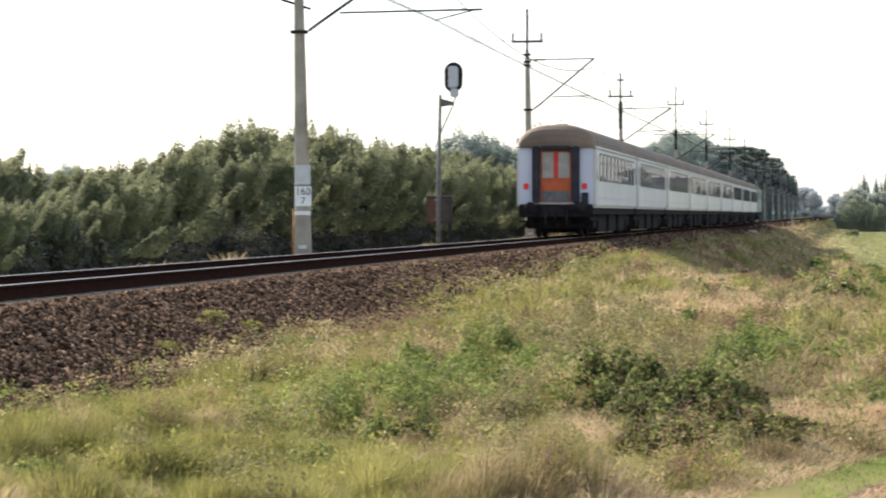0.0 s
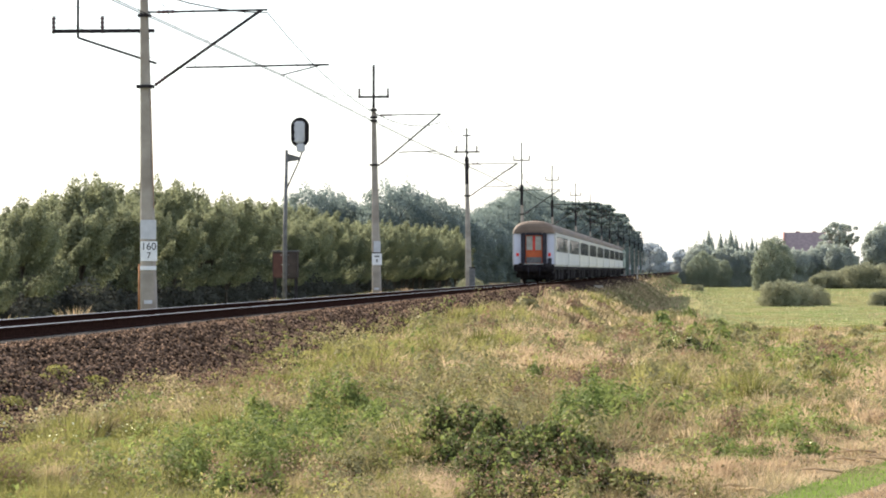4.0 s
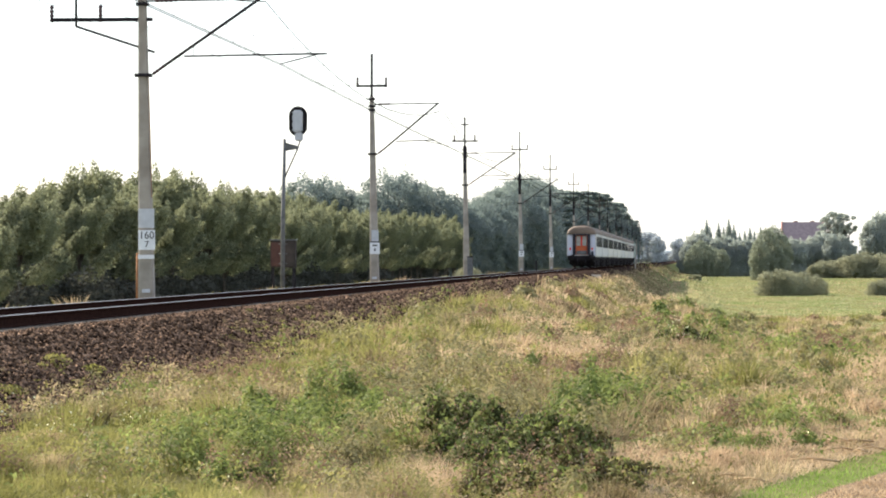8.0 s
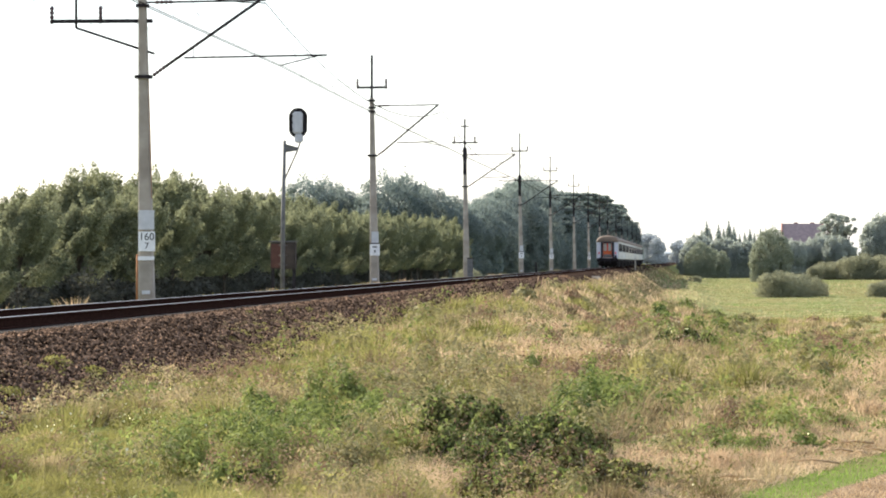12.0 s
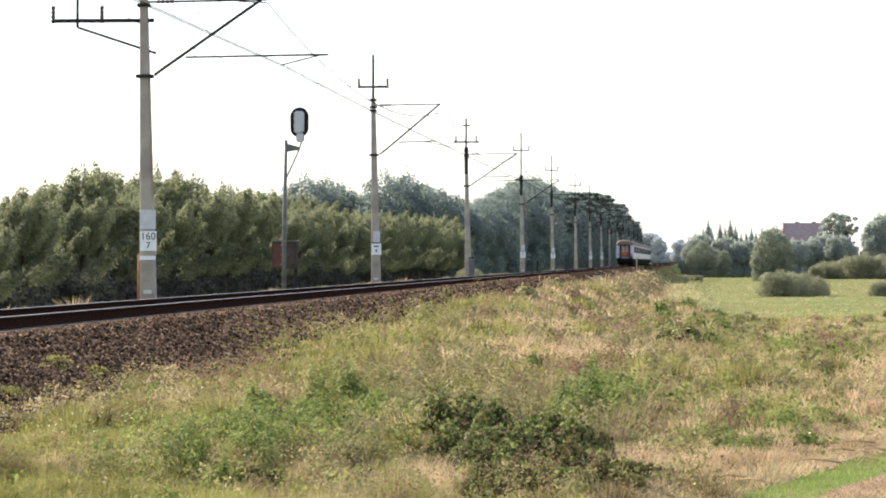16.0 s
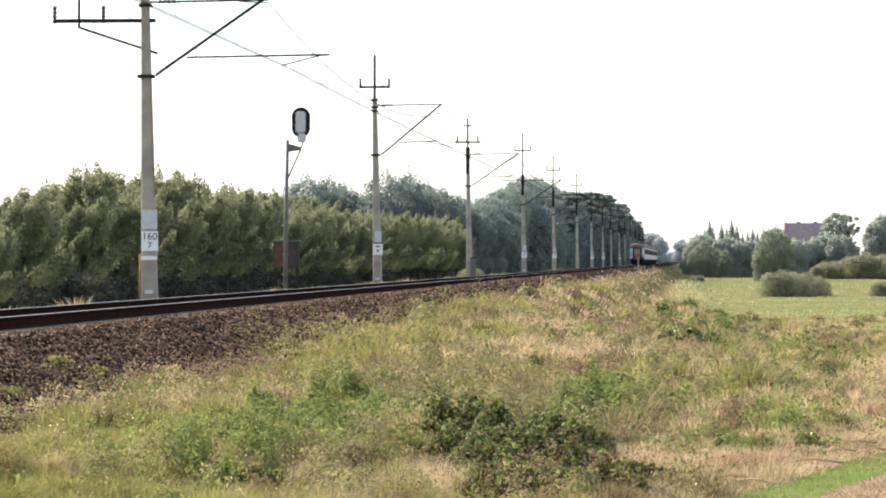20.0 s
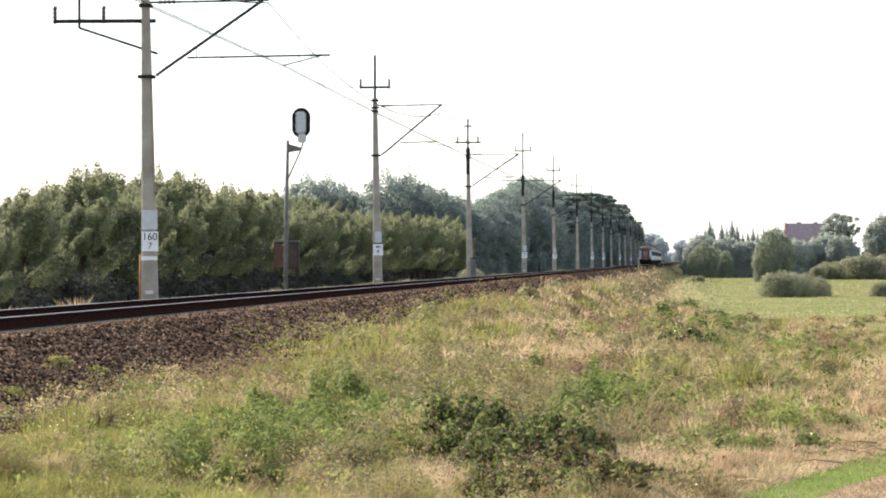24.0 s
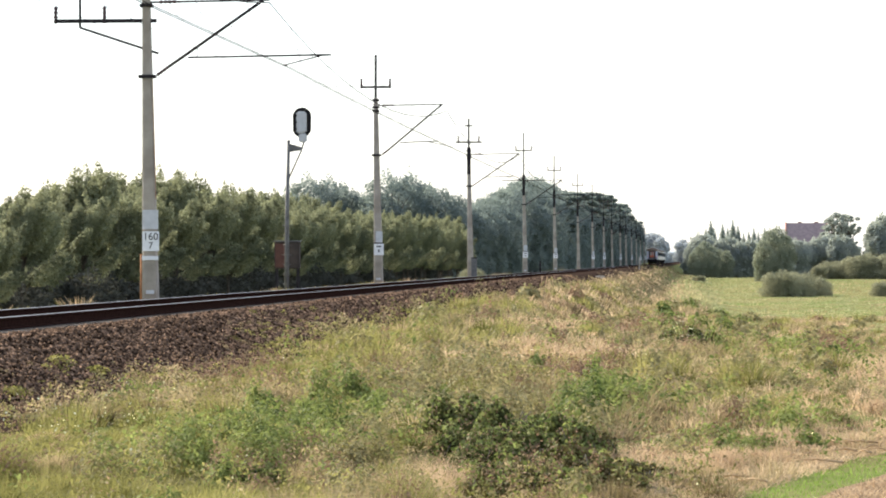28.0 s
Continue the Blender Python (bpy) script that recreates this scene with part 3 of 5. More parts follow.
def coach(side_mat, label):
    """A 24.5 m coach, its rear end over the origin, running towards +y."""
    t = thing("railway_coach", label, "railway coach", "coaches of the train")
    W = 1.41
    part("body", box(-W, W, 0.42, 24.08, 1.06, 3.24, 0.09), side_mat, t)
    r = part("roof", roof_mesh(23.9), None, t, "brown sooty arched roof with domed ends")
    r.location = (0, 0.28, 0)
    for y in (3.0, 8.0, 13.0, 18.0, 22.0):
        part("roof_vent", box(-0.22, 0.22, y - 0.3, y + 0.3, 4.02, 4.12, 0.03), M["coach_roof"], r)
    part("sole_bar", box(-1.30, 1.30, 0.45, 24.05, 0.82, 1.056), M["under"], t)
    fm = bmesh.new()
    for y0, y1, z0, z1 in ((-0.66, -0.60, -0.50, 0.50), (0.60, 0.66, -0.50, 0.50), (-0.597, 0.597, 0.455, 0.50), (-0.597, 0.597, -0.50, -0.455), (-0.597, 0.597, 0.14, 0.17)):
        bar = bmesh.ops.create_cube(fm, size=1)["verts"]
        for v in bar:
            v.co = (v.co.x * 0.042, (y0 + y1) / 2 + v.co.y * (y1 - y0), (z0 + z1) / 2 + v.co.z * (z1 - z0))
    frame_mesh = bpy.data.meshes.new("window_frame")
    fm.to_mesh(frame_mesh)
    fm.free()
    frame_mesh.materials.append(M["rubber"])
    for sx in (-1, 1):
        for k in range(10):
            y = 3.05 + k * 2.02
            w = part("window", box(sx * (W - 0.01) if sx > 0 else -W - 0.012, W + 0.012 if sx > 0 else sx * (W - 0.01), y - 0.60, y + 0.60, 2.08, 2.98, 0.0), M["glass"], t)
            f = part("window_frame", frame_mesh, None, w, "black rubber window frame")
            f.location = (sx * W, y, 2.53)
        for y in (1.15, 23.35):
            d = part("door", box(sx * (W - 0.03) if sx > 0 else -W - 0.008, W + 0.008 if sx > 0 else sx * (W - 0.03), y - 0.36, y + 0.36, 1.10, 3.14, 0.0), side_mat, t)
            part("door_window", box(W + 0.010 if sx > 0 else -W - 0.016, W + 0.016 if sx > 0 else -W - 0.010, y - 0.24, y + 0.24, 2.08, 2.95), M["glass"], d)
            part("step", box(sx * 1.15 if sx > 0 else -1.38, 1.38 if sx > 0 else sx * 1.15, y - 0.35, y + 0.35, 0.55, 0.60), M["under"], t)
        part("sill_line", box(W + 0.002 if sx > 0 else -W - 0.012, W + 0.012 if sx > 0 else -W - 0.002, 1.6, 22.9, 1.40, 1.44), M["plate_grey"], t)
    for sx in (-1, 1):
        part("gutter", box(sx * 1.41 - 0.02, sx * 1.41 + 0.02, 0.5, 24.0, 3.20, 3.25), M["white"], t, "white gutter strip under the roof")
    for y in (3.2, 21.3):
        bogie(t, y)
    for y0, y1, w in ((5.2, 9.5, 1.15), (9.56, 12.4, 1.25), (12.46, 15.6, 1.1), (15.65, 19.3, 1.2)):
        part("equipment_box", box(-w, w, y0, y1, 0.16, 0.818, 0.04), M["under"], t)
    for end, s in ((0.42, -1), (24.08, 1)):
        lo, hi = (end - 0.30, end - 0.002) if s < 0 else (end + 0.002, end + 0.30)
        g = part("gangway", box(-0.84, -0.56, lo, hi, 1.22, 3.26, 0.06), M["rubber"], t, "black rubber gangway bellows")
        part("bellow", box(0.56, 0.84, lo, hi, 1.22, 3.26, 0.06), M["rubber"], g)
        part("bellow", box(-0.555, 0.555, lo, hi, 3.10, 3.27, 0.06), M["rubber"], g)
        d0, d1 = (end - 0.06, end - 0.004) if s < 0 else (end + 0.004, end + 0.06)
        door = part("end_door", box(-0.55, 0.55, d0, d1, 1.26, 3.09), M["orange"], t, "orange end door with two pale windows")
        p0, p1 = (d0 - 0.012, d0 - 0.002) if s < 0 else (d1 + 0.002, d1 + 0.012)
        for x0, x1 in ((-0.49, -0.09), (0.09, 0.49)):
            part("door_pane", box(x0, x1, p0, p1, 2.12, 3.04), M["glass_pale"], door, "pale beige window")
        part("kick_panel", box(-0.50, 0.50, p0, p1, 1.28, 1.66), M["steel_grey"], door)
        part("mullion", box(-0.07, 0.07, p0, p1, 2.10, 3.05), M["red"], door)
        for x in (-1.08, 1.02):
            lm = part("tail_lamp", box(x - 0.09, x + 0.09, end - 0.05 if s < 0 else end + 0.003, end - 0.003 if s < 0 else end + 0.05, 1.72, 1.93, 0.02), M["lamp"] if s < 0 else M["red"], t, "red tail lamp")
        part("jumper_box", box(0.92, 1.16, end - 0.14 if s < 0 else end + 0.003, end - 0.003 if s < 0 else end + 0.14, 1.10, 1.60, 0.02), M["rubber"], t)
        part("buffer_beam", box(-1.32, 1.32, end - 0.12 if s < 0 else end + 0.003, end - 0.003 if s < 0 else end + 0.12, 0.72, 1.18, 0.03), M["under"], t)
        for x in (-0.875, 0.875):
            a, b = (end - 0.5, end - 0.12) if s < 0 else (end + 0.12, end + 0.5)
            part("buffer", tube("buffer", [(x, a, 1.04), (x, a + 0.05, 1.04), (x, a + 0.055, 1.04), (x, b, 1.04)] if s < 0 else [(x, b, 1.04), (x, b - 0.05, 1.04), (x, b - 0.055, 1.04), (x, a, 1.04)], [0.23, 0.23, 0.10, 0.12], M["under"], 14), None, t)
        part("end_panel", box(-1.31, -0.845, end - 0.010 if s < 0 else end + 0.002, end - 0.002 if s < 0 else end + 0.010, 1.20, 3.2), M["coach_end"], t, "pale end panel with blue sky light in its colour")
        part("end_panel", box(0.845, 1.31, end - 0.010 if s < 0 else end + 0.002, end - 0.002 if s < 0 else end + 0.010, 1.20, 3.2), M["coach_end"], t, "pale end panel with blue sky light in its colour")
        part("coupling", tube("coupling", [(0, end, 1.02), (0, end + s * 0.4, 0.98), (0, end + s * 0.42, 0.62)], 0.05, M["under"]), None, t)
        for x in (-0.35, 0.4):
            part("brake_hose", tube("brake_hose", [(x, end + s * 0.1, 0.95), (x, end + s * 0.3, 0.75), (x, end + s * 0.28, 0.45)], 0.03, M["rubber"], 5), None, t)
    return t


def locomotive():
    t = thing("electric_locomotive", "green electric locomotive hauling the train", "locomotive")
    part("body", box(-1.45, 1.45, 0.6, 15.6, 1.1, 3.5, 0.12), M["loco"], t)
    r = part("roof", box(-1.25, 1.25, 0.9, 15.3, 3.503, 3.85, 0.1), M["coach_roof"], t)
    part("sole_bar", box(-1.4, 1.4, 0.6, 15.6, 0.75, 1.096), M["under"], t)
    for y in (3.6, 12.6):
        bogie(t, y)
    for y in (3.0, 13.2):
        p = part("pantograph", box(-0.5, 0.5, y - 0.5, y + 0.5, 3.853, 3.95, 0.02), M["red"], t, "pantograph on a red base")
        knee, head = y + (1.1 if y < 8 else -1.1), y
        if y < 8:
            for sx in (-0.4, 0.4):
                part("arm", tube("arm", [(sx, y, 3.95), (sx, knee, 4.6), (sx * 0.7, head, 5.44)], 0.018, M["steel_dark"], 5), None, p)
            part("collector", tube("collector", [(-0.85, head, 5.40), (-0.6, head, 5.46), (0.6, head, 5.46), (0.85, head, 5.40)], 0.025, M["steel_dark"], 5), None, p)
    for sx in (-1, 1):
        for y in (1.6, 14.6):
            part("cab_window", box(1.452 if sx > 0 else -1.46, 1.46 if sx > 0 else -1.452, y - 0.4, y + 0.4, 2.3, 3.0), M["glass"], t)
        for k in range(5):
            part("grille", box(1.452 if sx > 0 else -1.46, 1.46 if sx > 0 else -1.452, 3.6 + k * 1.9, 4.8 + k * 1.9, 2.4, 3.1), M["steel_grey"], t)
    for y, s in ((0.6, -1), (15.6, 1)):
        for x in (-0.6, 0.6):
            part("windscreen", box(x - 0.5, x + 0.5, y - 0.01 if s < 0 else y + 0.002, y - 0.002 if s < 0 else y + 0.01, 2.4, 3.1), M["glass"], t)
        for x in (-0.875, 0.875):
            part("buffer", tube("buffer", [(x, y, 1.04), (x, y + s * 0.55, 1.04), (x, y + s * 0.56, 1.04), (x, y + s * 0.62, 1.04)], [0.1, 0.1, 0.23, 0.23], M["under"], 12), None, t)
    return t


M["coach_beige"] = mat("beige grey coach paint", (0.52, 0.50, 0.45), (0.66, 0.63, 0.57), 0.5, 0.4, bump=0.05, c3=(0.50, 0.48, 0.45))
white_coach = coach(M["coach_side"], "pale grey railway coach with dark windows and brown roof")
beige_coach = coach(M["coach_beige"], "beige grey railway coach with dark windows and brown roof")
TRAIN = [white_coach, copy_thing(white_coach, pose(0, 0, 0)), beige_coach] + [copy_thing(beige_coach if k in (0, 1, 3) else white_coach, pose(0, 0, 0)) for k in range(6)]
TRAIN.append(locomotive())


# ---- trees and shrubs ----
def unit_dirs(rng, n):
    d = rng.normal(size=(n, 3))
    return d / np.linalg.norm(d, axis=1)[:, None]


def leaf_mesh(name, rng, blobs, n, length, width, material, core=0.55, droop=0.0, wind=(0, 0, 0), bulge=0.7, fine=False):
    """n small kinked leaves in the shells of uneven blobs (x, y, z, rx, ry, rz)."""
    b = np.array(blobs, float)
    vol = (b[:, 3] * b[:, 4] * b[:, 5]) ** 0.75
    pick = rng.choice(len(b), n, p=vol / vol.sum())
    d = unit_dirs(rng, n)
    ph = pick * 1.7
    lump = 1 + 0.16 * np.sin(5 * d[:, 0] + ph) * np.sin(4 * d[:, 1] + 2 * ph) + 0.10 * np.sin(9 * d[:, 2] + 7 * d[:, 0] + ph)
    if fine:
        lump = lump * (1 + 0.07 * np.sin(11 * d[:, 0] + 2 * ph) * np.sin(10 * d[:, 1] + ph) + 0.06 * np.sin(19 * d[:, 2] + 3 * ph) * np.sin(17 * d[:, 0] - ph) + 0.05 * np.sin(29 * d[:, 1] + 23 * d[:, 2] + ph))
    r = (core + (1 - core) * rng.random(n) ** 0.6) * lump
    c = b[pick, :3] + d * b[pick, 3:] * r[:, None]
    out = d * bulge + unit_dirs(rng, n) * 0.8
    out /= np.linalg.norm(out, axis=1)[:, None]
    axis = np.cross(out, unit_dirs(rng, n)) + np.array(wind) + np.array([0, 0, -droop])
    axis -= out * (axis * out).sum(1)[:, None]
    axis /= np.linalg.norm(axis, axis=1)[:, None] + 1e-6
    side = np.cross(out, axis)
    s = (0.6 + 0.8 * rng.random(n))[:, None]
    a, w = axis * length * s * 0.5, side * width * s * 0.5
    co = np.stack([c - a, c + w - out * width * 0.12, c + a, c - w - out * width * 0.12], 1).reshape(-1, 3)
    co[:, 2] = np.maximum(co[:, 2], 0.02)
    i = np.arange(n) * 4
    idx = np.stack([i, i + 1, i + 2, i, i + 2, i + 3], 1).ravel()
    return fast_mesh(name, co, np.full(2 * n, 3), idx, material)


def tree(rng, name, label, category, group, height, spread, leaves, length, width, material, style):
    t = thing(name, label, category, group)
    blobs, limbs = [], []
    if style == "round":
        for k in range(9):
            w, r = rng.random() * 6.28, spread * (0.25 + 0.45 * rng.random())
            z = height * (0.45 + 0.40 * rng.random())
            s = spread * (0.38 + 0.22 * rng.random())
            blobs.append((r * math.cos(w), r * math.sin(w), z, s, s, s * 0.75))
        blobs.append((0, 0, height - spread * 0.42, spread * 0.6, spread * 0.6, spread * 0.42))
        for k in range(5):
            w = k * 1.257 + rng.random()
            blobs.append((spread * 0.6 * math.cos(w), spread * 0.6 * math.sin(w), height * 0.22, spread * 0.5, spread * 0.5, height * 0.2))
    elif style == "grove":
        # rising limbs, each a plume that narrows to a feathery tip leaning with the wind
        for k in range(14):
            u = (k + rng.random()) / 14
            w, reach = k * 2.4 + 0.4 * rng.random(), spread * (0.42 + 0.5 * rng.random()) * (1.0 - 0.55 * u)
            z0, z1 = height * (0.50 + 0.18 * u), height * (0.68 + 0.26 * u + 0.09 * rng.random())
            if k % 7 == 0:
                z0, z1 = height * 0.30, height * (0.50 + 0.15 * rng.random())
            fat = 0.38 + 0.26 * rng.random()
            for j in range(6):
                v = (j + 0.6) / 6
                q = reach * (0.35 + 0.65 * math.sin(1.45 * v))
                gust = 0.50 * v * v
                r = fat * (1.0 - 0.70 * v * v) + 0.05
                blobs.append((q * math.cos(w) + gust, q * math.sin(w), z0 + (z1 - z0) * v, r, r, (z1 - z0) * 0.17))
        for k in range(3):
            w, q, tip = rng.random() * 6.28, spread * 0.35 * rng.random(), height * (0.88 + 0.15 * rng.random())
            for j in range(5):
                v = j / 4
                r = 0.44 - 0.32 * v
                blobs.append((q * math.cos(w) + 0.85 * v * v, q * math.sin(w), height * 0.62 + (tip - height * 0.62) * v, r, r, height * 0.07))
    elif style == "dome":
        # a broad crown of a few merging domes, their skin broken by the leaves
        blobs.append((0, 0, height * 0.56, spread * 0.86, spread * 0.86, height * 0.43))
        for k in range(6):
            w, q = k * 2.4 + rng.random(), spread * (0.40 + 0.30 * rng.random())
            r = spread * (0.36 + 0.22 * rng.random())
            blobs.append((q * math.cos(w), q * math.sin(w), height * (0.30 + 0.36 * rng.random()), r, r, r * 1.05))
        for k in range(7):
            w = k * 0.9 + 0.4 * rng.random()
            blobs.append((0.5 * spread * math.cos(w), 0.5 * spread * math.sin(w), height * 0.16, spread * 0.42, spread * 0.42, height * 0.19))
        for k in range(26):
            w, z = k * 2.4 + rng.random(), rng.random()
            q, r = math.sqrt(1 - z * z) * spread * 0.86, spread * (0.08 + 0.09 * rng.random())
            blobs.append((q * math.cos(w), q * math.sin(w), height * (0.56 + 0.42 * z), r, r, r * 0.8))
    elif style == "pine":
        # flat shelves of needles on a bare stem
        for k in range(20):
            z = 0.50 + 0.46 * rng.random()
            w, q = rng.random() * 6.28, spread * (0.15 + 0.75 * rng.random()) * (1.25 - 0.7 * z)
            r = spread * (0.22 + 0.16 * rng.random())
            blobs.append((q * math.cos(w) + 0.12 * spread, q * math.sin(w), height * z, r, r, r * 0.34))
    elif style == "conifer":
        for k in range(16):
            u = (k + 0.5) / 16
            s = spread * (1.0 - 0.97 * u ** 0.8)
            blobs.append((0.1 * spread * rng.normal() * (1 - u), 0.1 * spread * rng.normal() * (1 - u), height * (0.05 + 0.93 * u), s, s, height * 0.045))
    elif style == "airy":
        for k in range(64):
            z = height * (0.34 + 0.58 * rng.random())
            w, q = rng.random() * 6.28, spread * (0.15 + 0.85 * rng.random()) * (1.15 - 0.75 * (z / height) ** 3)
            s = spread * (0.07 + 0.10 * rng.random())
            blobs.append((q * math.cos(w), q * math.sin(w), z, s * 1.25, s * 1.25, s * 0.8))
    else:
        for k in range(9):
            w, r = rng.random() * 6.28, spread * 0.62 * rng.random() ** 0.5
            s = spread * (0.30 + 0.18 * rng.random())
            z = height * (0.30 + 0.28 * rng.random())
            blobs.append((r * math.cos(w), r * math.sin(w), z, s, s, min(s, height - z)))
        for k in range(7):
            w = k * 0.9 + 0.5 * rng.random()
            s = spread * (0.30 + 0.12 * rng.random())
            blobs.append((spread * 0.55 * math.cos(w), spread * 0.55 * math.sin(w), height * 0.14, s, s, height * 0.2))
    r0 = 0.012 * height + 0.02
    bend = 0.03 * height * rng.normal()
    top = height * (0.5 if style == "shrub" else 0.86)
    limbs.append(([(0, 0, -0.6), (bend * 0.3, 0, top * 0.3), (bend, bend * 0.5, top * 0.65), (bend * 0.8, bend * 0.3, top)], [r0, r0 * 0.8, r0 * 0.5, r0 * 0.15]))
    for x, y, z, sx, sy, sz in blobs[:: 2 if style != "airy" else 1]:
        z0 = max(0.1, z * 0.55)
        limbs.append(([(bend * z0 / height, 0, z0), (x * 0.5, y * 0.5, (z0 + z) / 2 + 0.05 * height), (x, y, z)], [r0 * 0.45, r0 * 0.3, r0 * 0.08]))
    part("trunk", tubes("trunk", limbs[:1], M["bark"], 8), None, t)
    part("branchwork", tubes("branchwork", limbs[1:], M["bark"], 5), None, t)
    wind = (0.5, 0, 0.1) if style == "grove" else (0, 0, 0)
    part("crown", leaf_mesh("crown", rng, blobs, leaves, length, width, material, {"dome": 0.72, "pine": 0.2, "conifer": 0.2}.get(style, 0.5), 0.3 if style == "grove" else 0.0, wind, 0.35 if style in ("dome", "pine", "conifer") else 0.7, style == "dome"), None, t)
    return t


def plant(variants, rng, spots):
    """Stand the variants on the spots (x, y, size); each first use is the built one, the rest are copies."""
    used = set()
    for x, y, s in spots:
        k = int(rng.integers(len(variants)))
        m = pose(x, y, float(ground_z(x, y)), 0, 0, float(rng.random() * 40 - 20)) @ Matrix.Scale(s, 4)
        if k in used:
            c = copy_thing(variants[k], m)
            c.matrix_basis = m
        else:
            variants[k].matrix_basis = m
            used.add(k)
    for k, v in enumerate(variants):
        if k not in used:
            v.matrix_basis = pose(spots[0][0] - 3, spots[0][1] + 5 * k, float(ground_z(spots[0][0] - 3, spots[0][1] + 5 * k)))


rng = np.random.default_rng(7)
# young grove behind the masts
grove = [tree(rng, "young_tree", "young leafy tree with a windblown grey-green crown", "tree", "trees of the grove", 5.6, 1.70 + 0.12 * k, 36000, 0.115, 0.052, M["leaf_grove"], "grove") for k in range(6)]
spots = []
for row in range(3):
    for y in np.arange(79, 350, 3.9):
        x, yy = -11.0 - 3.0 * row - 1.4 * rng.random(), y + 2 * rng.random()
        # the grove ends raggedly at both ends; its top line rises and falls
        out = (x - 10.28) / yy
        if not -0.285 < out < -0.067:
            continue
        rise = np.interp(out, [-0.285, -0.250, -0.229, -0.215, -0.201, -0.184, -0.166, -0.142, -0.125, -0.105, -0.088, -0.071, -0.067], [0.003, 0.006, 0.0100, 0.0145, 0.0196, 0.0265, 0.0258, 0.0205, 0.0192, 0.0138, 0.0128, 0.0118, 0.007])
        spots.append((x, yy, (rise * yy + 2.08) / 5.75 * (0.82 + 0.25 * rng.random())))
# thicker edge where the grove begins
for y in np.arange(62, 100, 2.8):
    for row in range(4):
        x, yy = -10.5 - 2.6 * row - 1.5 * rng.random(), y + 2 * rng.random()
        out = (x - 10.28) / yy
        if -0.36 < out < -0.19:
            rise = np.interp(out, [-0.36, -0.285, -0.250, -0.229, -0.215, -0.201, -0.19], [0.001, 0.002, 0.0050, 0.0100, 0.0145, 0.0200, 0.0240])
            spots.append((x, yy, (rise * yy + 2.08) / 5.75 * (0.76 + 0.24 * rng.random())))
# thin back row that closes the grove
spots += [(-21.5 - 2 * rng.random(), y, 0.62 + 0.2 * rng.random()) for y in np.arange(104, 360, 4.6)]
plant(grove, rng, spots)

# bushes added to fill the dark below the crowns, shade in their colour
under = [tree(rng, "undergrowth_bush", "undergrowth bush with shade of the grove in its colour", "shrub", "undergrowth of the grove", 2.0, 1.5, 2600, 0.16, 0.08, M["leaf_under"], "shrub") for k in range(2)]
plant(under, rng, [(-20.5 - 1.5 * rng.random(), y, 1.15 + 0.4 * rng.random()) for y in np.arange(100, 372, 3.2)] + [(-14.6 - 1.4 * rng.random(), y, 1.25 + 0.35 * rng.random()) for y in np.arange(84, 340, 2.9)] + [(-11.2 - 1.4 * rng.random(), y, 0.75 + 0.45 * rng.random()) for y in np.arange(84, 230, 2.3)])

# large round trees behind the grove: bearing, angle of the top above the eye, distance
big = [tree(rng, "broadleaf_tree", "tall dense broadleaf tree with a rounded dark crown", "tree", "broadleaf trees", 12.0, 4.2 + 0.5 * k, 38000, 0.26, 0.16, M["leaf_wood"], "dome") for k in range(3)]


def by_top(bear, rise, y, high):
    """Place and size of a tree at that bearing and distance whose top stands at that rise."""
    x = 10.28 + bear * y
    return x, y, (0.778 + rise * y - float(ground_z(x, y))) / high


spots = [by_top(b, r, y, 12.0) for b, r, y in (
    (-0.1138, 0.0246, 378), (-0.1075, 0.0240, 384), (-0.1186, 0.0205, 386), (-0.1030, 0.0215, 380), (-0.0978, 0.0190, 390),
    (-0.0893, 0.0256, 378), (-0.0838, 0.0252, 386), (-0.0775, 0.0220, 380), (-0.0722, 0.0200, 392), (-0.0930, 0.0205, 388), (-0.1250, 0.0175, 392), (-0.0690, 0.0178, 395))]
# far wood left of the grove
spots += [(-138 + 2.6 * k + 2 * rng.random(), 520 + 14 * rng.random(), 0.70 + 0.14 * rng.random()) for k in range(22)]
# wood along the line, its top line rising and falling with the bearing
for y in np.arange(398, 1300, 12.0):
    for row in range(2):
        x, yy = -14.5 - 8 * row - 3 * rng.random(), y + 8 * rng.random()
        b = (x - 10.28) / yy
        r = np.interp(b, [-0.075, -0.068, -0.063, -0.058, -0.0546, -0.0512, -0.0478, -0.0445, -0.0411, -0.0378, -0.0327, -0.0277, -0.0243, -0.0218, -0.0193, -0.0165], [0.0178, 0.0165, 0.0174, 0.0196, 0.0208, 0.0229, 0.0238, 0.0234, 0.0213, 0.0196, 0.0192, 0.0184, 0.0170, 0.0152, 0.0125, 0.0100])
        spots.append(by_top(b, r * (0.86 + 0.15 * rng.random()), yy, 12.0))
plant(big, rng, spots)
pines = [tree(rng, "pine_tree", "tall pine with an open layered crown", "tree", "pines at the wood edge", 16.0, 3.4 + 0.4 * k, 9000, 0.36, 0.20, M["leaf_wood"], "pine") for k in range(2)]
spots = []
for y in np.arange(560, 1250, 21.0):
    x, yy = -10.2 - 2.4 * rng.random(), y + 6 * rng.random()
    b = (x - 10.28) / yy
    r = np.interp(b, [-0.0411, -0.0378, -0.0327, -0.0277, -0.0243, -0.0218, -0.0193, -0.0165, -0.015], [0.0205, 0.0206, 0.0205, 0.0196, 0.0180, 0.0164, 0.0134, 0.0112, 0.008])
    spots.append(by_top(b, r * (0.92 + 0.10 * rng.random()), yy, 15.6))
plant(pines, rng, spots)

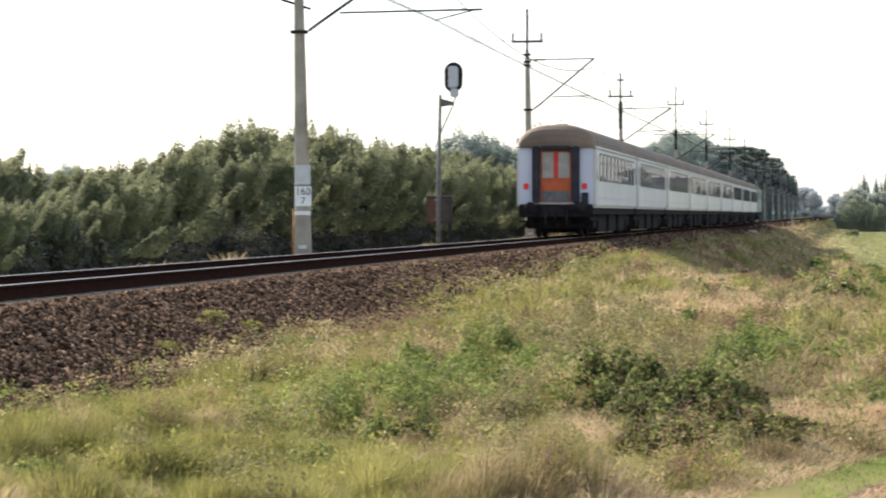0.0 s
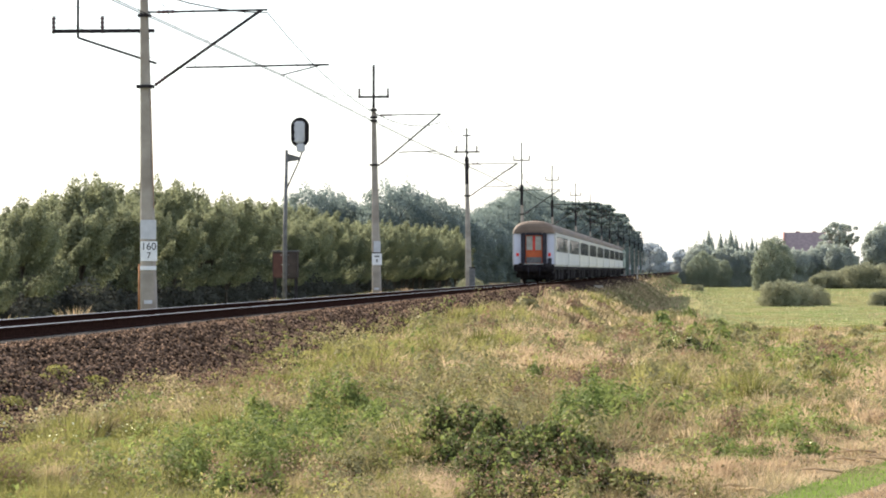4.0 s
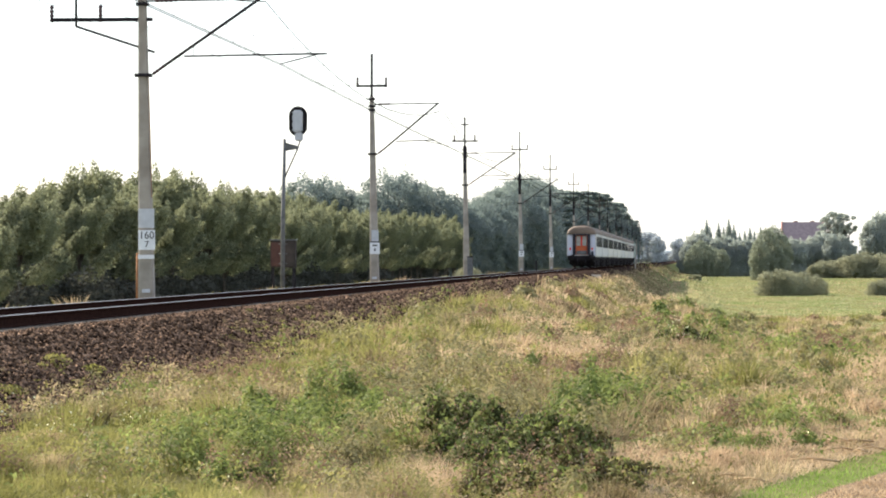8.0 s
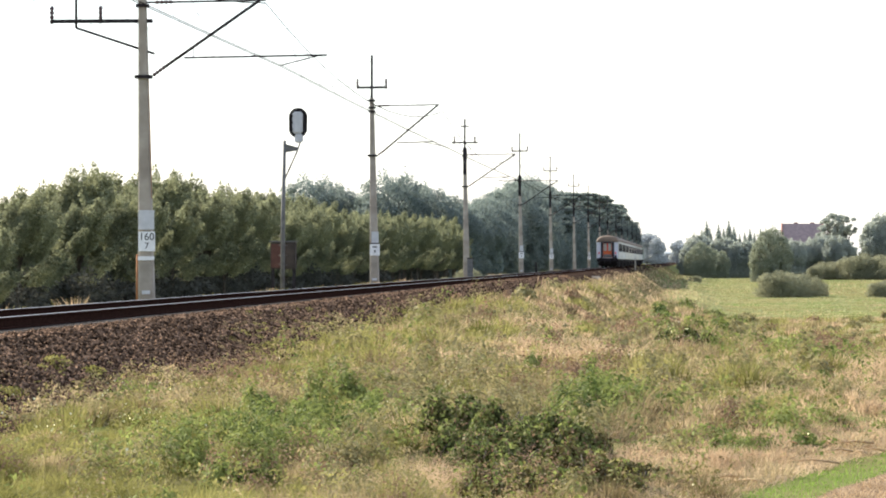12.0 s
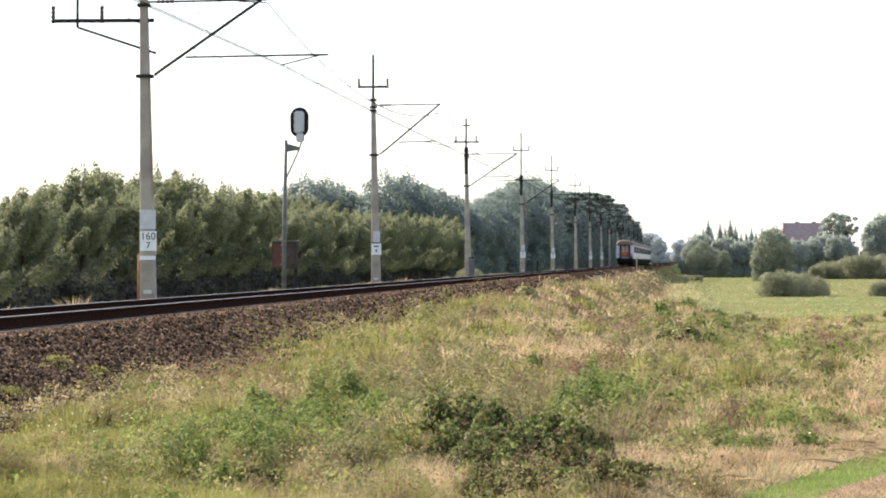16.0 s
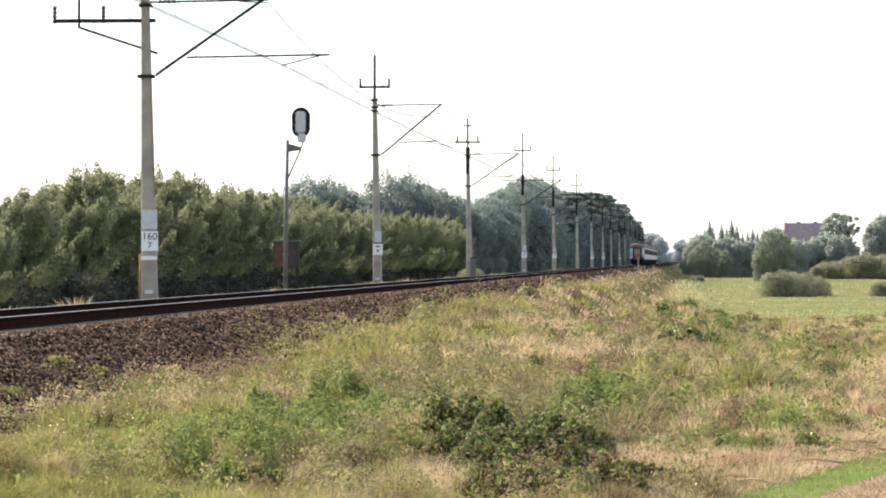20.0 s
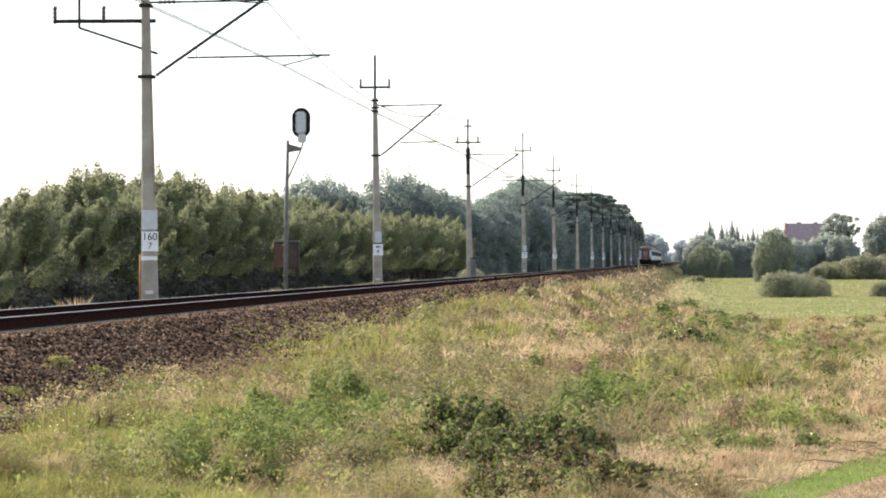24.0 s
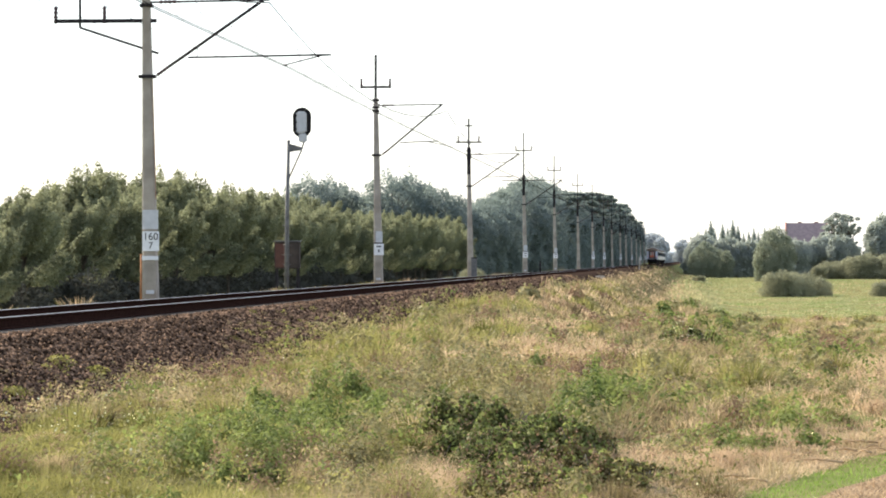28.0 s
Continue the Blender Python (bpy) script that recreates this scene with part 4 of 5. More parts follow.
# hedges, conifers and shrubs across the meadow
def bear(p):
    """Sideways slope of the p-th part of the meadow's width."""
    return (p - 1225) / 5960


def skyline(y, high, rows):
    return [by_top(bear(p), r / 5960, y + 4 * k % 17, high) for k, (p, r) in enumerate(rows)]


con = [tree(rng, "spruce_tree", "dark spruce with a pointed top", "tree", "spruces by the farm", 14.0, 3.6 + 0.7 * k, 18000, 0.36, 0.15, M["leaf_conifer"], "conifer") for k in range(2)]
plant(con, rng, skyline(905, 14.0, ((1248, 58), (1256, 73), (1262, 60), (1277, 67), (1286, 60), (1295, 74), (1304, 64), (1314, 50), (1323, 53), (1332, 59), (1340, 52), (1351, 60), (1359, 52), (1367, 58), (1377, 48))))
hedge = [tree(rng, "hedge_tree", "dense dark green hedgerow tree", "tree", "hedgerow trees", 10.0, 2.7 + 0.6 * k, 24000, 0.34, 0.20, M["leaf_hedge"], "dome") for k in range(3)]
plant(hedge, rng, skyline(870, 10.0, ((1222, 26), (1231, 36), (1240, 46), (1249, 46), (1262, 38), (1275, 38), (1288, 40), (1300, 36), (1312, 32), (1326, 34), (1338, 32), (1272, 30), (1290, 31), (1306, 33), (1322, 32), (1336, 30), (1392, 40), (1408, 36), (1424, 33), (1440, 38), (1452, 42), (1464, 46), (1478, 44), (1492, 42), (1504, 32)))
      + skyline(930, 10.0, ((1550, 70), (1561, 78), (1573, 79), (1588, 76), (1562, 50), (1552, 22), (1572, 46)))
      # unseen trees right of the view, added for coach windows to reflect
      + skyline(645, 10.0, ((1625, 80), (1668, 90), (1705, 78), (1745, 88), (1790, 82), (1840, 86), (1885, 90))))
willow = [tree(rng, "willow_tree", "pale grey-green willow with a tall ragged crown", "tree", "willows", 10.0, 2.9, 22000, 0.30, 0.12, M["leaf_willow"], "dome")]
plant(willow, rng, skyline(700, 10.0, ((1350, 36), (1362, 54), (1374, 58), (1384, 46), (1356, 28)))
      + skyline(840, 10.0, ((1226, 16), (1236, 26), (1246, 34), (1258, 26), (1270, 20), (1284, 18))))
shr = [tree(rng, "shrub", "rounded olive-green willow shrub", "shrub", "shrubs on the meadow", 5.0, 3.0 + 0.5 * k, 16000, 0.22, 0.10, M["leaf_olive"], "shrub") for k in range(3)]
plant(shr, rng, skyline(400, 4.1, ((1377, -14), (1396, -18), (1414, -19), (1432, -26), (1450, -36), (1556, -34), (1572, -30)))
      + skyline(780, 4.3, ((1446, -6), (1460, 0), (1474, 4), (1488, 6), (1502, 10), (1516, 16), (1530, 18), (1544, 14), (1558, 12), (1574, 16), (1526, 4), (1552, 0)))
      + skyline(620, 4.3, ((1238, -24), (1228, -27))))
low = [tree(rng, "low_shrub", "low light green bush beside the grove", "shrub", "low bushes", 2.2, 1.7, 6000, 0.14, 0.07, M["leaf_olive"], "shrub")]
plant(low, rng, [(-13 - 5 * rng.random(), 80 + 2.2 * k, 0.75 + 0.5 * rng.random()) for k in range(9)] + [(-4.4 - rng.random(), 182 + 4 * k, 0.26 + 0.10 * rng.random()) for k in range(7)] + [(-4.4 - 0.8 * rng.random(), 222 + 5 * k, 0.50 + 0.12 * rng.random()) for k in range(4)])
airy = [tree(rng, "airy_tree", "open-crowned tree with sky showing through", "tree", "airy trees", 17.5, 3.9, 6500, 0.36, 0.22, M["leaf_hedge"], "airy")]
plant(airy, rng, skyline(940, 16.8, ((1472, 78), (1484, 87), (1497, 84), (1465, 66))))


# ---- farmhouse with a red roof beyond the meadow ----
def farmhouse():
    t = thing("farmhouse", "distant farmhouse with a steep red clay roof and two chimneys", "house")
    x, y = 10.28 + (1424 - 1225) / 5960 * 980, 980.0
    t.location = (x, y, float(ground_z(x, y)))
    w, d, e, r = 6.0, 4.6, 9.0, 15.2
    part("wall", box(-w, w, -d, d, -0.5, e), M["brick"], t)
    bm = bmesh.new()
    prof = [(-d - 0.4, e - 0.25), (d + 0.4, e - 0.25), (0, r)]
    a = [bm.verts.new((-w + 0.3, p, z)) for p, z in prof]
    b = [bm.verts.new((w - 0.3, p, z)) for p, z in prof]
    bm.faces.new(a)
    bm.faces.new(b[::-1])
    for i in range(3):
        bm.faces.new((a[i], b[i], b[(i + 1) % 3], a[(i + 1) % 3]))
    roof = part("roof", bm, M["roof_red"], t)
    for sx in (-1, 1):
        for s in (-1, 1):
            part("verge", tube("verge", [(sx * (w - 0.1), s * (d + 0.45), e - 0.3), (sx * (w - 0.1), 0, r + 0.1)], 0.25, M["brick"], 4), None, roof, "brick gable edge")
    for cx in (-1.9, 2.9):
        part("chimney", box(cx - 0.6, cx + 0.6, 0.2, 1.0, r - 1.0, r + 0.35, 0.05), M["brick"], roof)
    for k in range(4):
        wx = -4.2 + 2.8 * k
        win = part("window", box(wx - 0.6, wx + 0.6, -d - 0.03, -d - 0.003, 5.0, 6.6), M["white"], t)
        part("pane", box(wx - 0.5, wx + 0.5, -d - 0.045, -d - 0.033, 5.1, 6.5), M["glass"], win)
    for sx in (-1, 1):
        bm = bmesh.new()
        xx = sx * (w - 0.02)
        for dx in (0, -sx * 0.3):
            bm.faces.new([bm.verts.new((xx + dx, p, z)) for p, z in ((-d, e), (d, e), (0, r - 0.3))])
        part("gable", bm, M["brick"], t)


farmhouse()


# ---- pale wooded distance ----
# pale blue-grey base colour holds the haze of the horizon
M["far"] = mat("far wood with haze in the colour", (0.34, 0.38, 0.40), (0.44, 0.48, 0.50), 0.02, 1.0, bump=0, spec=0.0)


def far_wood(x0, x1, y, high, step=9.0):
    """A ragged ridge of tree tops, with depth."""
    n = int((x1 - x0) / step)
    verts, faces = [], []
    for i in range(n + 1):
        x = x0 + (x1 - x0) * i / n
        h = high(x) * (0.62 + 0.38 * abs(math.sin(i * 1.3 + 0.8 * math.sin(i * 0.37)))) + 1.6 * rng.random()
        verts += [(x, y, -6), (x, y, h * 0.8), (x, y + 14, h), (x, y + 40, h * 0.7), (x, y + 40, -6)]
        if i:
            o = (i - 1) * 5
            faces += [(o + k, o + 5 + k, o + 6 + k, o + 1 + k) for k in range(4)]
    ob = new("backdrop", mesh_of("backdrop", verts, faces, M["far"], True))
    return tagged(ob, "pale hazy woodland on the far horizon", "woodland", kind="structure")


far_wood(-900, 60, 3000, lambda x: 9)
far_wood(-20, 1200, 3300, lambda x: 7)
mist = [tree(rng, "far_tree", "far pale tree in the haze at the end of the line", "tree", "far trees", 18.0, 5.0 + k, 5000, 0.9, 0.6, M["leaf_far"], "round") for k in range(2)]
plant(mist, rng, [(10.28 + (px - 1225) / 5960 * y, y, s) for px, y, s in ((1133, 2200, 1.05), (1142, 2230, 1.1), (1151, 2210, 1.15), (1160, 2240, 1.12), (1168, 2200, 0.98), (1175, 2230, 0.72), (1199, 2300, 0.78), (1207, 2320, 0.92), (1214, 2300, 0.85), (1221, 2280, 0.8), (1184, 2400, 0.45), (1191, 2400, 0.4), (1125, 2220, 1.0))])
# ---- grasses and weeds ----
def field(x, y, s, seed):
    """Soft patches between 0 and 1."""
    a = np.sin(x / s + seed + 1.3 * np.sin(y / (2.6 * s) + seed)) * np.sin(y / (2.2 * s) + 0.7 * np.sin(x / (0.7 * s) + 2 * seed))
    b = np.sin(x / (0.37 * s) + y / (1.4 * s) + 3 * seed) * np.sin(y / (0.9 * s) - x / (0.6 * s) + seed)
    return np.clip(0.5 + 0.38 * a + 0.22 * b, 0, 1)


# patches as x, y, half widths, strength
DRY = [(8.34, 24.0, 0.14, 1.2, 1.2), (10.1, 29.2, 0.75, 2.8, 1.3), (10.9, 29.8, 0.7, 2.5, 1.2), (11.9, 46, 1.3, 8, 0.45), (12.6, 37, 1.2, 6, 0.55), (13.8, 50, 1.6, 7, 0.8), (4.3, 43, 0.35, 3, 0.8), (8.0, 68, 1.6, 16, 0.6), (9.3, 50, 0.6, 5, 0.5), (13.0, 58, 1.6, 7, 0.7), (5.4, 110, 1.8, 30, 1.1), (7.5, 170, 3.2, 80, 0.9), (6.5, 290, 3.0, 60, 1.3), (6.5, 420, 4.5, 130, 1.6)]
GREEN = [(5.0, 27, 2.4, 6, 0.9), (7.0, 20.5, 1.2, 3.0, 1.2), (6.8, 31.5, 1.2, 5, 1.0), (11.0, 38, 0.5, 3, 0.8), (4.5, 50, 1.4, 10, 0.8), (5.0, 75, 1.4, 12, 0.6), (14, 95, 4, 25, 0.6)]


def patches(x, y, spots):
    v = np.zeros_like(x)
    for cx, cy, rx, ry, k in spots:
        v = np.maximum(v, k * np.clip(1.6 - ((x - cx) / rx) ** 2 - ((y - cy) / ry) ** 2, 0, 1))
    return v


def verge(x, y):
    """How far right of the mown edge a place lies."""
    return ((x - 10.50) * 5.9 - (y - 24.1) * 1.35) / 6.05 + 0.05 * np.sin(y * 3.1)


def toe(y):
    """Where the grass meets the ballast."""
    return np.interp(y, [0, 42, 46, 52, 57, 75, 95, 130, 220, 400], [3.35, 3.35, 3.9, 3.9, 3.1, 2.70, 2.5, 2.5, 2.45, 2.35]) + 0.16 * np.sin(y * 0.9) * np.sin(y * 0.23 + 1) + 0.12 * np.sin(y * 2.7)


def blade_mesh(name, rng, x, y, z, height, width, lx, ly, material):
    """Bent blades: two corners at the foot, two half way, one at the tip. lx, ly: how far the tip leans."""
    n = len(x)
    w = rng.random(n) * 2 * np.pi
    p = np.stack([x, y, z], 1)
    s = np.stack([np.cos(w), np.sin(w), np.zeros(n)], 1) * (width * 0.5)[:, None]
    fall = np.minimum(0.8, np.hypot(lx, ly) / (height + 1e-6)) ** 2 * 0.45
    m = p + np.stack([lx * 0.35, ly * 0.35, height * 0.58], 1)
    t = p + np.stack([lx, ly, height * (1.0 - fall)], 1)
    co = np.stack([p - s, p + s, m + s * 0.8, m - s * 0.8, t], 1).reshape(-1, 3)
    i = np.arange(n) * 5
    idx = np.stack([i, i + 1, i + 2, i + 3, i + 3, i + 2, i + 4], 1).ravel()
    return new(name, fast_mesh(name, co, np.tile([4, 3], n), idx, material))


def wedge(rng, n, y0, y1, out=1.5):
    """Places between the ballast and the mown verge, and as far out over the meadow."""
    y = y0 + (y1 - y0) * rng.random(n)
    lo, hi = np.maximum(np.where(y > 150, 1.6, 2.0), 10.28 - 0.265 * y), 10.28 + 0.07 * y + out
    x = lo + (hi - lo) * rng.random(n)
    ok = (x > toe(y) + 0.10 * rng.normal(size=n)) & (verge(x, y) < -0.05 + 0.05 * rng.normal(size=n))
    return x[ok], y[ok]


# zone: from, to, tufts, blades a tuft, radius, height, blade width
ZONES = [(14, 26, 6200, 34, 0.11, 0.20, 0.008), (26, 34, 4400, 34, 0.12, 0.23, 0.0095), (34, 46, 4600, 30, 0.15, 0.29, 0.011), (46, 70, 5400, 26, 0.19, 0.35, 0.014), (70, 115, 5200, 22, 0.27, 0.40, 0.022), (115, 210, 4800, 16, 0.42, 0.36, 0.042), (210, 430, 4200, 12, 0.85, 0.40, 0.085), (430, 900, 3000, 8, 2.0, 0.5, 0.2)]
KINDS = (("straw", "dry_grass", "dry straw-coloured tall grass on the embankment"), ("grass", "green_grass", "green grass on the embankment"), ("grass_olive", "late_grass", "yellowing late-summer grass on the embankment"), ("meadow", "meadow_grass", "soft green meadow grass below the embankment"), ("bank", "bank_grass", "withered brownish grass on the embankment side"))
for y0, y1, tufts, per, rad, high, wd in ZONES:
    x, y = wedge(rng, tufts, y0, y1)
    n = len(x)
    dry = np.clip(0.42 * field(x, y, 1.3, 2.0) + patches(x, y, DRY) - 0.8 * patches(x, y, GREEN) + np.clip((x - 8.0) / 12, -0.15, 0.25), 0.03, 1.2)
    green = np.clip(0.75 * field(x, y, 0.9, 5.0) + patches(x, y, GREEN) - 1.2 * patches(x, y, DRY) - np.clip((x - 8.0) / 12, 0, 0.3), 0.03, 1.4)
    dry = np.where((x > 12.5) & (y > 105), dry * 0.7, dry)
    late = np.clip(0.25 + 0.7 * field(x, y, 1.1, 11.0) - 0.35 * patches(x, y, GREEN), 0.05, 1)
    dry, green, late = dry ** 1.8, green ** 1.8, late ** 1.8
    u = rng.random(n) * (dry + green + late)
    kind = np.where(u < dry, 0, np.where(u < dry + green, 1, 2))
    a = (x - 10.28) / y
    kind = np.where((y > 245 + 25 * rng.normal(size=n)) & (a > -0.003 + 0.003 * rng.normal(size=n)) & (a < 0.031 + 0.006 * rng.normal(size=n)), 3, kind)
    kind = np.where((y > 170) & (x > 11.0) & (rng.random(n) < 0.85), 3, kind)
    bank = np.clip((y - 80) / 40, 0, 1) * np.clip((0.012 - a) / 0.02, 0, 1) * (0.35 + 0.5 * field(x, y / 3, 1.5, 4.0))
    kind = np.where((kind != 3) & (rng.random(n) < bank), 4, kind)
    near_toe = np.clip((x - toe(y)) / np.where(y > 115, 0.7, 1.6), np.where(y > 115, 0.5, 0.35), 1.0)
    tall = np.where(y < 115, 0.72, 1.0) * high * (0.18 + 1.3 * field(x, y, 0.7, 9.0) ** 1.3) * (0.42 + 1.15 * rng.random(n) ** 2.5) * near_toe * np.where(kind == 0, 1.05, 1.0) * np.where((x > 13) & (y > 115), 0.5, 1.0) * np.where((x < 7) & (y > 70) & (y < 125), 0.75, 1.0) * np.where((x > 9.3) & (kind == 0) & (y < 60), 0.75, 1.0)
    tall = tall * (1 - 0.5 * np.minimum(1, patches(x, y, [(8.7, 27.5, 0.70, 3.0, 1.0), (8.95, 23.5, 0.5, 2.2, 1.0)])))
    for k, (key, name, label) in enumerate(KINDS):
        i = np.repeat(np.flatnonzero(kind == k), int(per * (0.8 if y1 <= 115 else 1.0)))
        if len(i) < 20:
            continue
        m = len(i)
        a, q = rng.random(m) * 2 * np.pi, rng.random(m) ** 0.6
        r = rad * (0.7 + 0.6 * rng.random(m)) * q
        bx, by = x[i] + r * np.cos(a), y[i] + r * np.sin(a)
        h = tall[i] * (0.55 + 0.6 * rng.random(m)) * (1.0 - 0.3 * q)
        spread = h * (0.3 + 0.6 * q) * (0.8 if k == 0 else 1.0)
        lx, ly = np.cos(a) * spread + 0.12 * h + 0.28 * h * rng.normal(size=m), np.sin(a) * spread + 0.28 * h * rng.normal(size=m)
        ob = blade_mesh(name, rng, bx, by, ground_z(bx, by) - 0.02, h, wd * (0.55 + 0.65 * rng.random(m)), lx, ly, M[key])
        tagged(ob, label, "grass", kind="stuff")


def leafy(name, rng, x, y, high, rad, per, length, width, material, label, category="weeds"):
    """Leafy weeds: a handful of leaves on each stem place, joined."""
    i = np.repeat(np.arange(len(x)), per)
    m = len(i)
    u = rng.random(m) ** 0.7
    a = rng.random(m) * 2 * np.pi
    r = rad[i] * (0.25 + 0.75 * rng.random(m)) * (0.5 + 0.6 * np.sin(np.pi * np.clip(u, 0.1, 0.95)))
    c = np.stack([x[i] + r * np.cos(a), y[i] + r * np.sin(a), ground_z(x[i], y[i]) + 0.02 + high[i] * u], 1)
    out = np.stack([np.cos(a) * 0.5, np.sin(a) * 0.5, np.full(m, 0.75)], 1) + 0.45 * rng.normal(size=(m, 3))
    out /= np.linalg.norm(out, axis=1)[:, None]
    axis = np.stack([np.cos(a), np.sin(a), -0.25 + 0.3 * rng.normal(size=m)], 1) + 0.5 * rng.normal(size=(m, 3))
    axis -= out * (axis * out).sum(1)[:, None]
    axis /= np.linalg.norm(axis, axis=1)[:, None] + 1e-6
    side = np.cross(out, axis)
    s = (0.6 + 0.8 * rng.random(m))[:, None]
    L, W = axis * length * s * 0.5, side * width * s * 0.5
    co = np.stack([c - L, c + W + out * width * 0.15, c + L - out * length * 0.12, c - W + out * width * 0.15], 1).reshape(-1, 3)
    j = np.arange(m) * 4
    idx = np.stack([j, j + 1, j + 2, j, j + 2, j + 3], 1).ravel()
    return tagged(new(name, fast_mesh(name, co, np.full(2 * m, 3), idx, material)), label, category, kind="stuff")


# low broad-leaved ground cover
for y0, y1, n, size, key, seed in ((19, 34, 1300, 0.036, "grass", 1.0), (34, 60, 1400, 0.05, "grass", 1.0), (60, 100, 800, 0.06, "grass", 1.0), (19, 34, 1600, 0.034, "grass_olive", 8.0), (34, 60, 2600, 0.048, "grass_olive", 8.0), (60, 130, 1600, 0.06, "grass_olive", 8.0)):
    x, y = wedge(rng, n, y0, y1)
    ok = rng.random(len(x)) < np.where(x > 9.2, 0.5, 1.0) * (0.15 + 0.85 * field(x, y, 0.8, seed)) - 1.2 * patches(x, y, DRY) - (0.6 * patches(x, y, GREEN) if key == "grass_olive" else 0)
    x, y = x[ok], y[ok]
    f = size / 0.036
    leafy("ground_cover", rng, x, y, (0.08 + 0.22 * field(x, y, 0.7, 9.0)) * min(f, 1.8), np.full(len(x), 0.12 * min(f, 2.4)), 24, size, size * 0.42, M[key], "low leafy ground cover among the grass")

# nettles and other green weeds
for y0, y1, n, size in ((22, 34, 1100, 0.042), (34, 50, 1200, 0.05), (50, 95, 900, 0.075), (95, 135, 160, 0.10)):
    x, y = wedge(rng, n, y0, y1)
    want = 0.12 * field(x, y, 0.8, 4.0) + 1.0 * patches(x, y, [(6.8, 31.5, 0.8, 4.0, 1.0), (6.2, 26, 0.6, 2.0, 0.9), (9.8, 36, 0.5, 3.0, 0.6), (11.2, 35, 0.5, 2, 0.7), (12.3, 64, 1.2, 6, 0.8), (10.3, 72, 1.2, 5, 0.6), (5.2, 60, 0.8, 8, 0.3)])
    ok = rng.random(len(x)) < want * (1.4 if y0 < 50 else 0.7)
    x, y = x[ok], y[ok]
    f = size / 0.045
    leafy("nettles", rng, x, y, (0.16 + 0.22 * rng.random(len(x))) * min(f, 2.2), np.full(len(x), 0.13 * min(f, 2.5)), 34, size, size * 0.55, M["leaf_weed"], "green leafy nettles and weeds in the grass")
    x, y = wedge(rng, int(n * 0.7), y0, y1)
    ok = rng.random(len(x)) < 0.55 * field(x, y, 0.6, 7.0)
    x, y = x[ok], y[ok]
    leafy("mugwort", rng, x, y, (0.14 + 0.24 * rng.random(len(x))) * min(f, 2.0), np.full(len(x), 0.11 * min(f, 2.5)), 26, size * 0.8, size * 0.35, M["weed_grey"], "grey-green leafy weeds in the grass")
    x, y = wedge(rng, n, y0, y1)
    ok = rng.random(len(x)) < 0.26 * field(x, y, 0.9, 3.0) + patches(x, y, [(3.5, 55, 0.5, 6, 0.8), (4.2, 41, 0.5, 3, 0.7), (5.7, 50, 0.3, 4, 0.8), (9.2, 25, 0.7, 2.5, 1.0), (8.0, 52, 0.5, 4, 0.5), (7.4, 45, 0.4, 3, 0.6), (10.8, 74, 0.8, 4, 0.4)])
    x, y = x[ok], y[ok]
    leafy("dock_stalks", rng, x, y, (0.22 + 0.2 * rng.random(len(x))) * min(f, 2.0), np.full(len(x), 0.07 * min(f, 2.5)), 24, size * 0.6, size * 0.3, M["dock"], "reddish-brown dry dock stalks in the grass")

# clumps of one kind each, standing like scales one behind another: kind, its patches, how common it is elsewhere
STANDS = {
    "gold": [(11.3, 40, 0.9, 7.0, 0.7), (5.3, 27.5, 1.5, 7.0, 1.0), (6.9, 20.5, 1.1, 3.0, 1.2), (4.4, 55, 1.2, 14, 1.0), (4.0, 92, 0.9, 30, 0.9), (9.7, 50, 0.7, 7, 0.7), (12.8, 60, 1.0, 9, 0.5), (6.2, 62, 1.0, 10, 0.5)],
    "nettle": [(6.4, 33.5, 0.75, 5.0, 1.3), (6.9, 25.5, 0.4, 3.0, 1.2), (9.3, 36.5, 0.4, 3.5, 0.9), (10.9, 31.5, 0.4, 2.6, 1.1), (12.5, 66, 0.9, 7, 0.3), (11.5, 170, 4.0, 50, 0.15)],
    "mugwort": [(7.1, 46, 0.8, 8.0, 0.9), (8.0, 35, 0.7, 3.5, 0.9), (10.0, 42, 0.6, 4.0, 0.6), (7.5, 28.0, 0.3, 3.0, 0.8), (9.0, 90, 1.5, 25, 0.5)],
    "dock": [(3.9, 49, 0.5, 7.0, 1.2), (6.6, 43.5, 0.25, 3.0, 1.3), (8.75, 48, 0.4, 4.5, 1.1), (5.2, 40, 0.5, 2.0, 0.6), (8.8, 105, 1.0, 30, 0.9), (14.5, 100, 0.9, 22, 1.1), (7.3, 24.3, 0.35, 1.6, 0.6)],
    "straw": [(8.36, 23.6, 0.15, 1.3, 1.4), (10.2, 27.5, 0.6, 3.2, 1.4), (10.2, 22.6, 0.5, 1.8, 1.4), (11.0, 30.5, 0.35, 2.0, 0.6), (12.2, 36, 0.9, 5.0, 0.5), (7.4, 85, 2.0, 34, 0.45), (13.6, 52, 1.2, 9, 1.1), (8.6, 56, 0.8, 6, 0.6)],
    "olive": [(9.9, 52, 0.7, 7, 0.6), (10.6, 37, 0.7, 5, 0.6), (7.6, 25.4, 0.3, 2.0, 0.8), (5.0, 38, 1.0, 4, 0.4)],
}
RARE = {"gold": 0.20, "nettle": 0.04, "mugwort": 0.12, "dock": 0.05, "straw": 0.12, "olive": 0.26}
